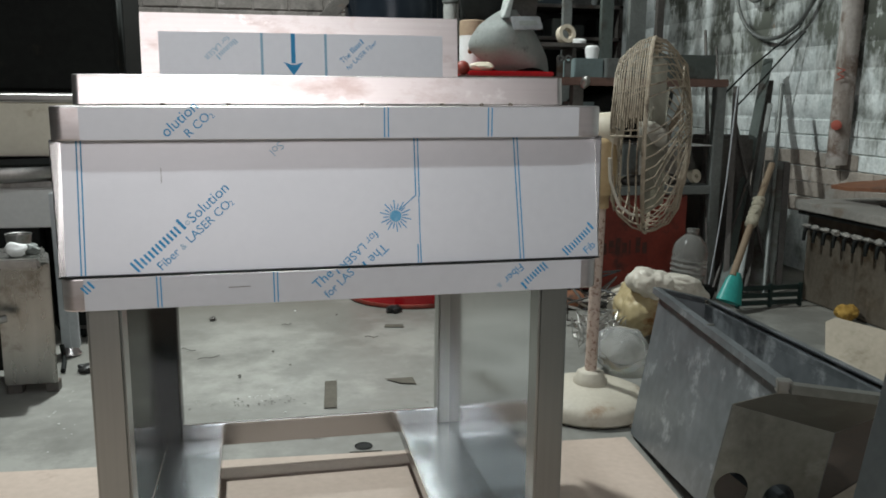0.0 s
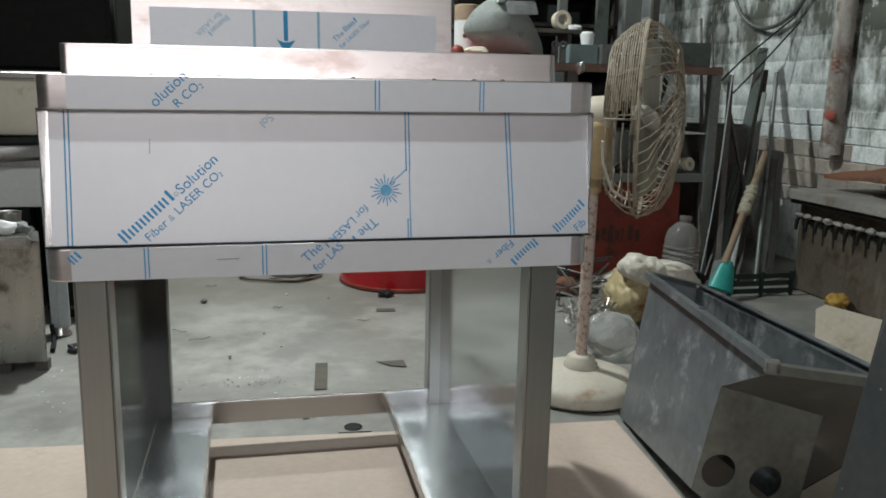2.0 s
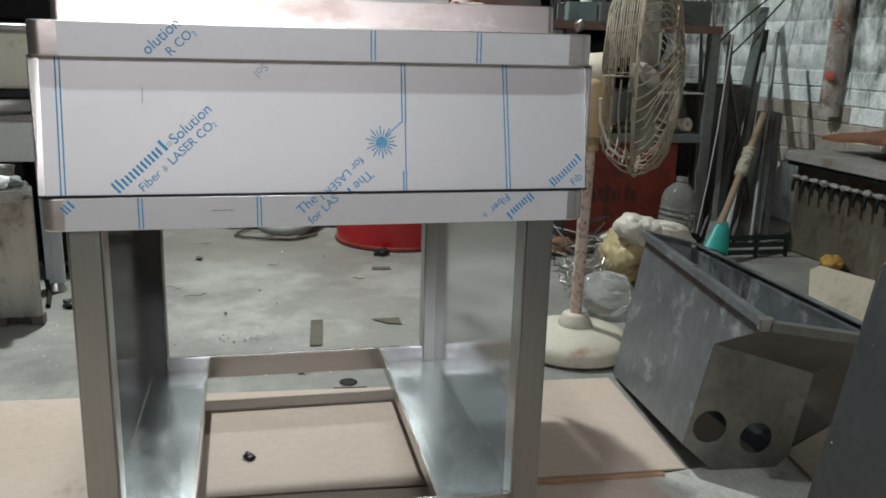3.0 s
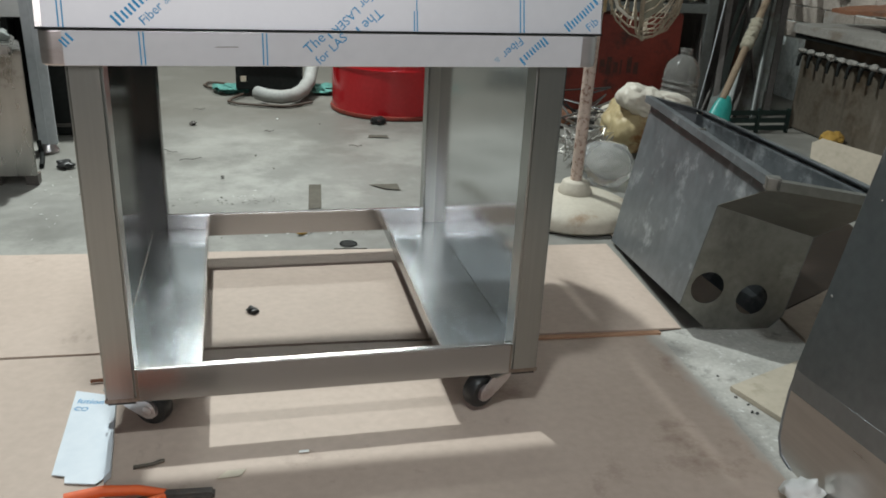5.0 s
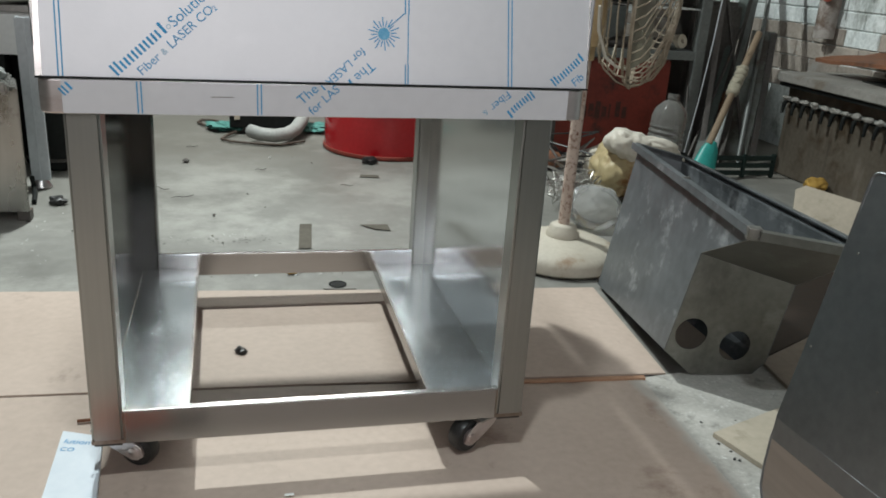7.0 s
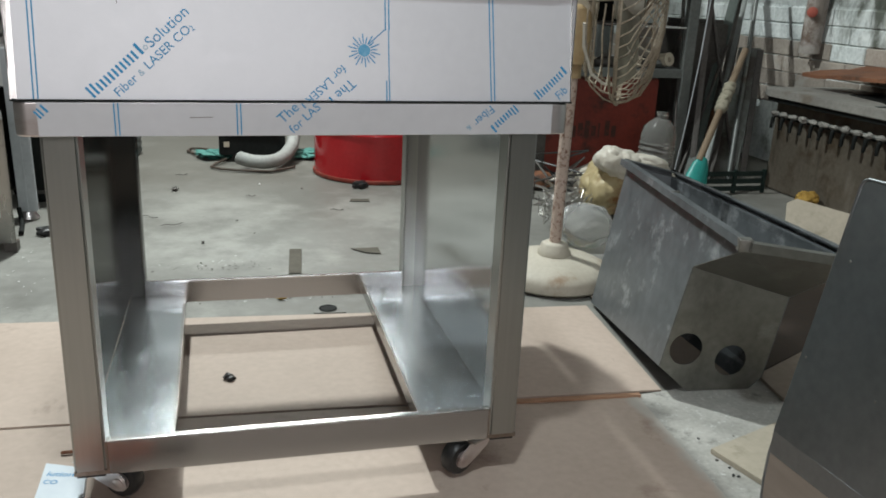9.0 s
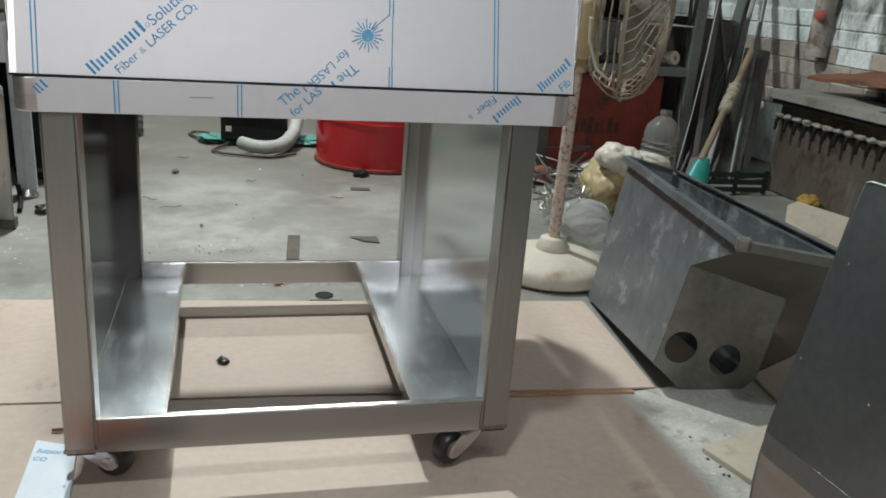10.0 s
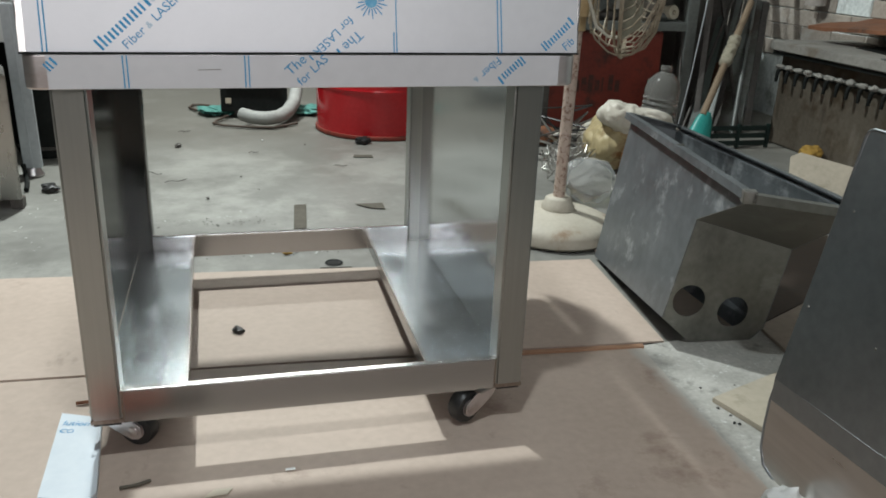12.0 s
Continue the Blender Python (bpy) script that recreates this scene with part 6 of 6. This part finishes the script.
post = thing("steel_upright", "pale steel angle upright standing on the floor", "post")
part("post", box((-0.03, -0.01, 0.0), (0.03, 0.01, 0.55), 0.003, 2, None, pose(-0.797, 1.8, 0.028, 0, -0.6, 0)), PALE_GALV, post)
part("foot", lathe([(0, 0), (0.034, 0), (0.036, 0.005), (0.027, 0.018), (0.02, 0.03), (0, 0.03)], 24, None, pose(-0.802, 1.81, 0)), STEEL_BARE, post, "bright bell-shaped steel foot")
part("ridge", box((-0.004, -0.014, 0.0), (0.002, -0.0102, 0.55), 0.001, 2, None, pose(-0.797, 1.8, 0.028, 0, -0.6, 0)), PALE_GALV, post)
part("web", box((-0.03, 0.01, 0.003), (-0.026, 0.05, 0.55), 0.001, 2, None, pose(-0.797, 1.8, 0.028, 0, -0.6, 0)), PALE_GALV, post)
binn = thing("dark_bin", "dark green plastic bin standing on the floor", "bin")
part("shell", lathe([(0.11, 0.0), (0.12, 0.02), (0.14, 0.45), (0.145, 0.47), (0.13, 0.46), (0.0, 0.44)], 32, None, pose(-0.80, 2.15, 0)), BLACK, binn)
part("rim", lathe([(0.112, 0.03), (0.125, 0.035), (0.125, 0.045), (0.114, 0.05)], 32, None, pose(-0.80, 2.15, 0)), IRON, binn)
solo("cable_end", rod([(-0.783, 1.6, 0.007), (-0.8, 1.7, 0.008), (-0.815, 1.76, 0.012), (-0.822, 1.77, 0.05)], 0.008, 8), BLACK, "short black cable trailing over the floor from a post", "cable")

hood = thing("black_cabinet", "sooty black sheet-metal cabinet standing on an oven shelf", "cabinet")
part("body", box((-1.7, 2.05, 0.916), (-0.60, 2.5, 1.33), 0.02, 3), GLOSS_BLACK, hood)
part("door", box((-1.2, 2.038, 0.93), (-0.63, 2.052, 1.31), 0.004), GLOSS_BLACK, hood)
part("latch", lump((0.03, 0.01, 0.02), 410, 0.4, 3, 2, pose(-1.22, 2.03, 1.13)), BROWN_CARD, hood)
solo("hanging_tube", rod([(-1.25 + 0.17 * math.cos(a), 2.0, 1.42 + 0.2 * math.sin(a)) for a in [math.pi * (1 + k / 14) for k in range(15)]], 0.022, 10), IRON, "dark rubber tube hanging in a loop", "tube")

# ---- far wall with block courses, stove pipe and dark doors ----
far = thing("brick_partition", "grey sooty block partition far behind the bench", "partition")
part("core", box((-2.6, 4.62, 0.0), (0.9, 4.8, 3.4), 0.0), SOOT_BRICK, far)
door = thing("dark_sheet_door", "dark blue-black sheet-metal door with a pale frame strip", "door")
part("leaf", box((0.92, 4.5, 0.0), (2.0, 4.54, 2.3), 0.004), mat("blue_black_paint", (0.012, 0.018, 0.024), (0.03, 0.042, 0.05), 0.35, 0.2, 2, 40, 0.1, (20, 20, 1)), door)
part("frame_strip", box((1.16, 4.47, 0.0), (1.2, 4.5, 2.3), 0.004), PIPE_PALE, door, "pale frame strip")
part("side_strip", box((0.86, 4.47, 0.0), (0.92, 4.54, 2.3), 0.004), IRON_GREY, door)
tank = thing("dark_tank", "tall glossy blue-black sheet-metal tank before the far wall", "tank")
part("shell", lathe([(0, 0), (0.3, 0), (0.305, 0.01), (0.305, 2.4), (0.28, 2.44), (0, 2.46)], 40, None, pose(0.725, 4.3, 0)), TANK_PAINT, tank)
for z in (0.5, 1.1, 1.9):
    part("hoop", lathe([(0.305, z), (0.31, z + 0.004), (0.31, z + 0.02), (0.305, z + 0.024)], 40, None, pose(0.725, 4.3, 0)), TANK_PAINT, tank)
flue = thing("flue_pipe", "grey flue pipe with an elbow rising behind the bench", "pipe")
part("riser", rod([(0.83, 3.0, 0.9), (0.83, 3.0, 1.40)], 0.034, 18), GREY_HOSE, flue)
part("elbow", rod([(0.83, 3.0, 1.395), (0.826, 3.0, 1.43), (0.805, 3.0, 1.455), (0.77, 3.0, 1.46)], 0.037, 18), GREY_HOSE, flue)
part("joint", lathe([(0.037, 1.385), (0.041, 1.388), (0.041, 1.402), (0.037, 1.405)], 20, None, pose(0.83, 3.0, 0)), IRON_GREY, flue)
part("stand", box((0.76, 2.94, 0.0), (0.9, 3.06, 0.9), 0.006), IRON, flue)
solo("iron_column", box((0.91, 3.05, 0.0), (0.99, 3.13, 3.4), 0.004), BLACK, "dark iron column behind the bench", "column")
solo("slanting_beam", box((0, 0, 0), (0.09, 0.05, 1.3), 0.004, 1, None, pose(0.0, 4.2, 1.15, 0, 42, 0)), IRON, "dark steel beam slanting before the far wall", "beam")
solo("beam_stand", box((-0.03, 4.15, 0.0), (0.1, 4.28, 1.2), 0.004), IRON, "dark iron stand under a slanting beam", "stand")
for k, (x, w, mt) in enumerate(((1.55, 0.05, IRON_GREY), (1.78, 0.07, GREEN_IRON), (1.95, 0.1, IRON_GREY), (2.12, 0.04, IRON))):
    solo("iron_upright", box((x, 3.3, 0.0), (x + w, 3.34, 2.6), 0.003), mt, "tall narrow iron upright behind the bench", "upright", "uprights behind the bench")
shv = thing("dark_shelving", "dark cluttered shelving in the shade", "shelving")
part("back", box((0.95, 3.68, 0.0), (1.95, 3.7, 1.45), 0.002), BLACK, shv)
for z in (0.4, 0.85, 1.25, 1.43):
    part("shelf", box((0.95, 3.4, z), (1.95, 3.68, z + 0.02), 0.002), IRON, shv)
for x in (0.95, 1.93):
    part("upright", box((x, 3.4, 0.0), (x + 0.02, 3.68, 1.45), 0.002), IRON, shv)
for k in range(14):
    r9 = random.Random(700 + k)
    w = 0.05 + 0.06 * r9.random()
    x = 0.99 + 0.135 * (k % 7)
    z = (0.87, 1.27)[k // 7]
    solo("tin_box", box((x, 3.42 + 0.04 * r9.random(), z), (x + w, 3.6, z + 0.06 + 0.1 * r9.random()), 0.004), (IRON, GREEN_IRON, BROWN_CARD, BLACK, IRON_GREY)[r9.randrange(5)],
         "small dusty tin on dark shelving", "tin", "tins on the shelving")

# ---- bricks of the side wall ----
rnd = random.Random(5)
protos = []
for k in range(6):
    bm = box((-0.007, -0.1155, -0.0392), (0.007, 0.1155, 0.0392), 0.004, 1)
    for v in bm.verts:
        v.co += Vector((0.004, 0.003, 0.003)) * noise.noise(v.co * 40 + Vector((k * 3, 0, 0)))
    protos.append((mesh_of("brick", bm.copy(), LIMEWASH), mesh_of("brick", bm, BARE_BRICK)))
for row in range(6):
    z = 0.36 + row * 0.083
    for col in range(16):
        y = 1.86 + col * 0.236 + (0.118 if row % 2 else 0)
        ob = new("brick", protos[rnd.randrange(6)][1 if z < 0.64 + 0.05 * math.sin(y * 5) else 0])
        ob.parent = right_wall
        ob.matrix_basis = pose(2.757 + 0.003 * rnd.random(), y + 0.004 * rnd.random(), z + 0.003 * rnd.random(), rnd.uniform(-0.8, 0.8), 0, rnd.uniform(-0.6, 0.6))
blocks = []
for k in range(8):
    bm = box((-0.005, -0.1232, -0.0615), (0.005, 0.1232, 0.0615), 0.003, 1)
    for v in bm.verts:
        v.co += Vector((0.0025, 0.006, 0.005)) * noise.noise(v.co * 13 + Vector((k * 3, 0, 0)))
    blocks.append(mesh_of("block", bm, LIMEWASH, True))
for row in range(10):
    for col in range(13):
        ob = new("block", blocks[rnd.randrange(8)])
        ob.parent = right_wall
        ob.matrix_basis = pose(2.7622 + 0.0022 * rnd.random(), 1.8 + col * 0.249 + (0.12 if row % 2 else 0), 0.885 + row * 0.1255, rnd.uniform(-0.7, 0.7), rnd.uniform(-0.6, 0.6), rnd.uniform(-0.5, 0.5))
protos = []
for k in range(4):
    bm = box((-0.112, -0.008, -0.036), (0.112, 0.008, 0.036), 0.005, 1)
    for v in bm.verts:
        v.co += Vector((0.003, 0.004, 0.003)) * noise.noise(v.co * 40 + Vector((k * 5, 1, 0)))
    protos.append(mesh_of("brick", bm, SOOT_BRICK))
for row in range(10):
    for col in range(13):
        ob = new("brick", protos[rnd.randrange(4)])
        ob.parent = far
        ob.matrix_basis = pose(-2.05 + col * 0.236 + (0.118 if row % 2 else 0), 4.615, 1.28 + row * 0.083, 0, rnd.uniform(-0.6, 0.6), rnd.uniform(-0.6, 0.6))
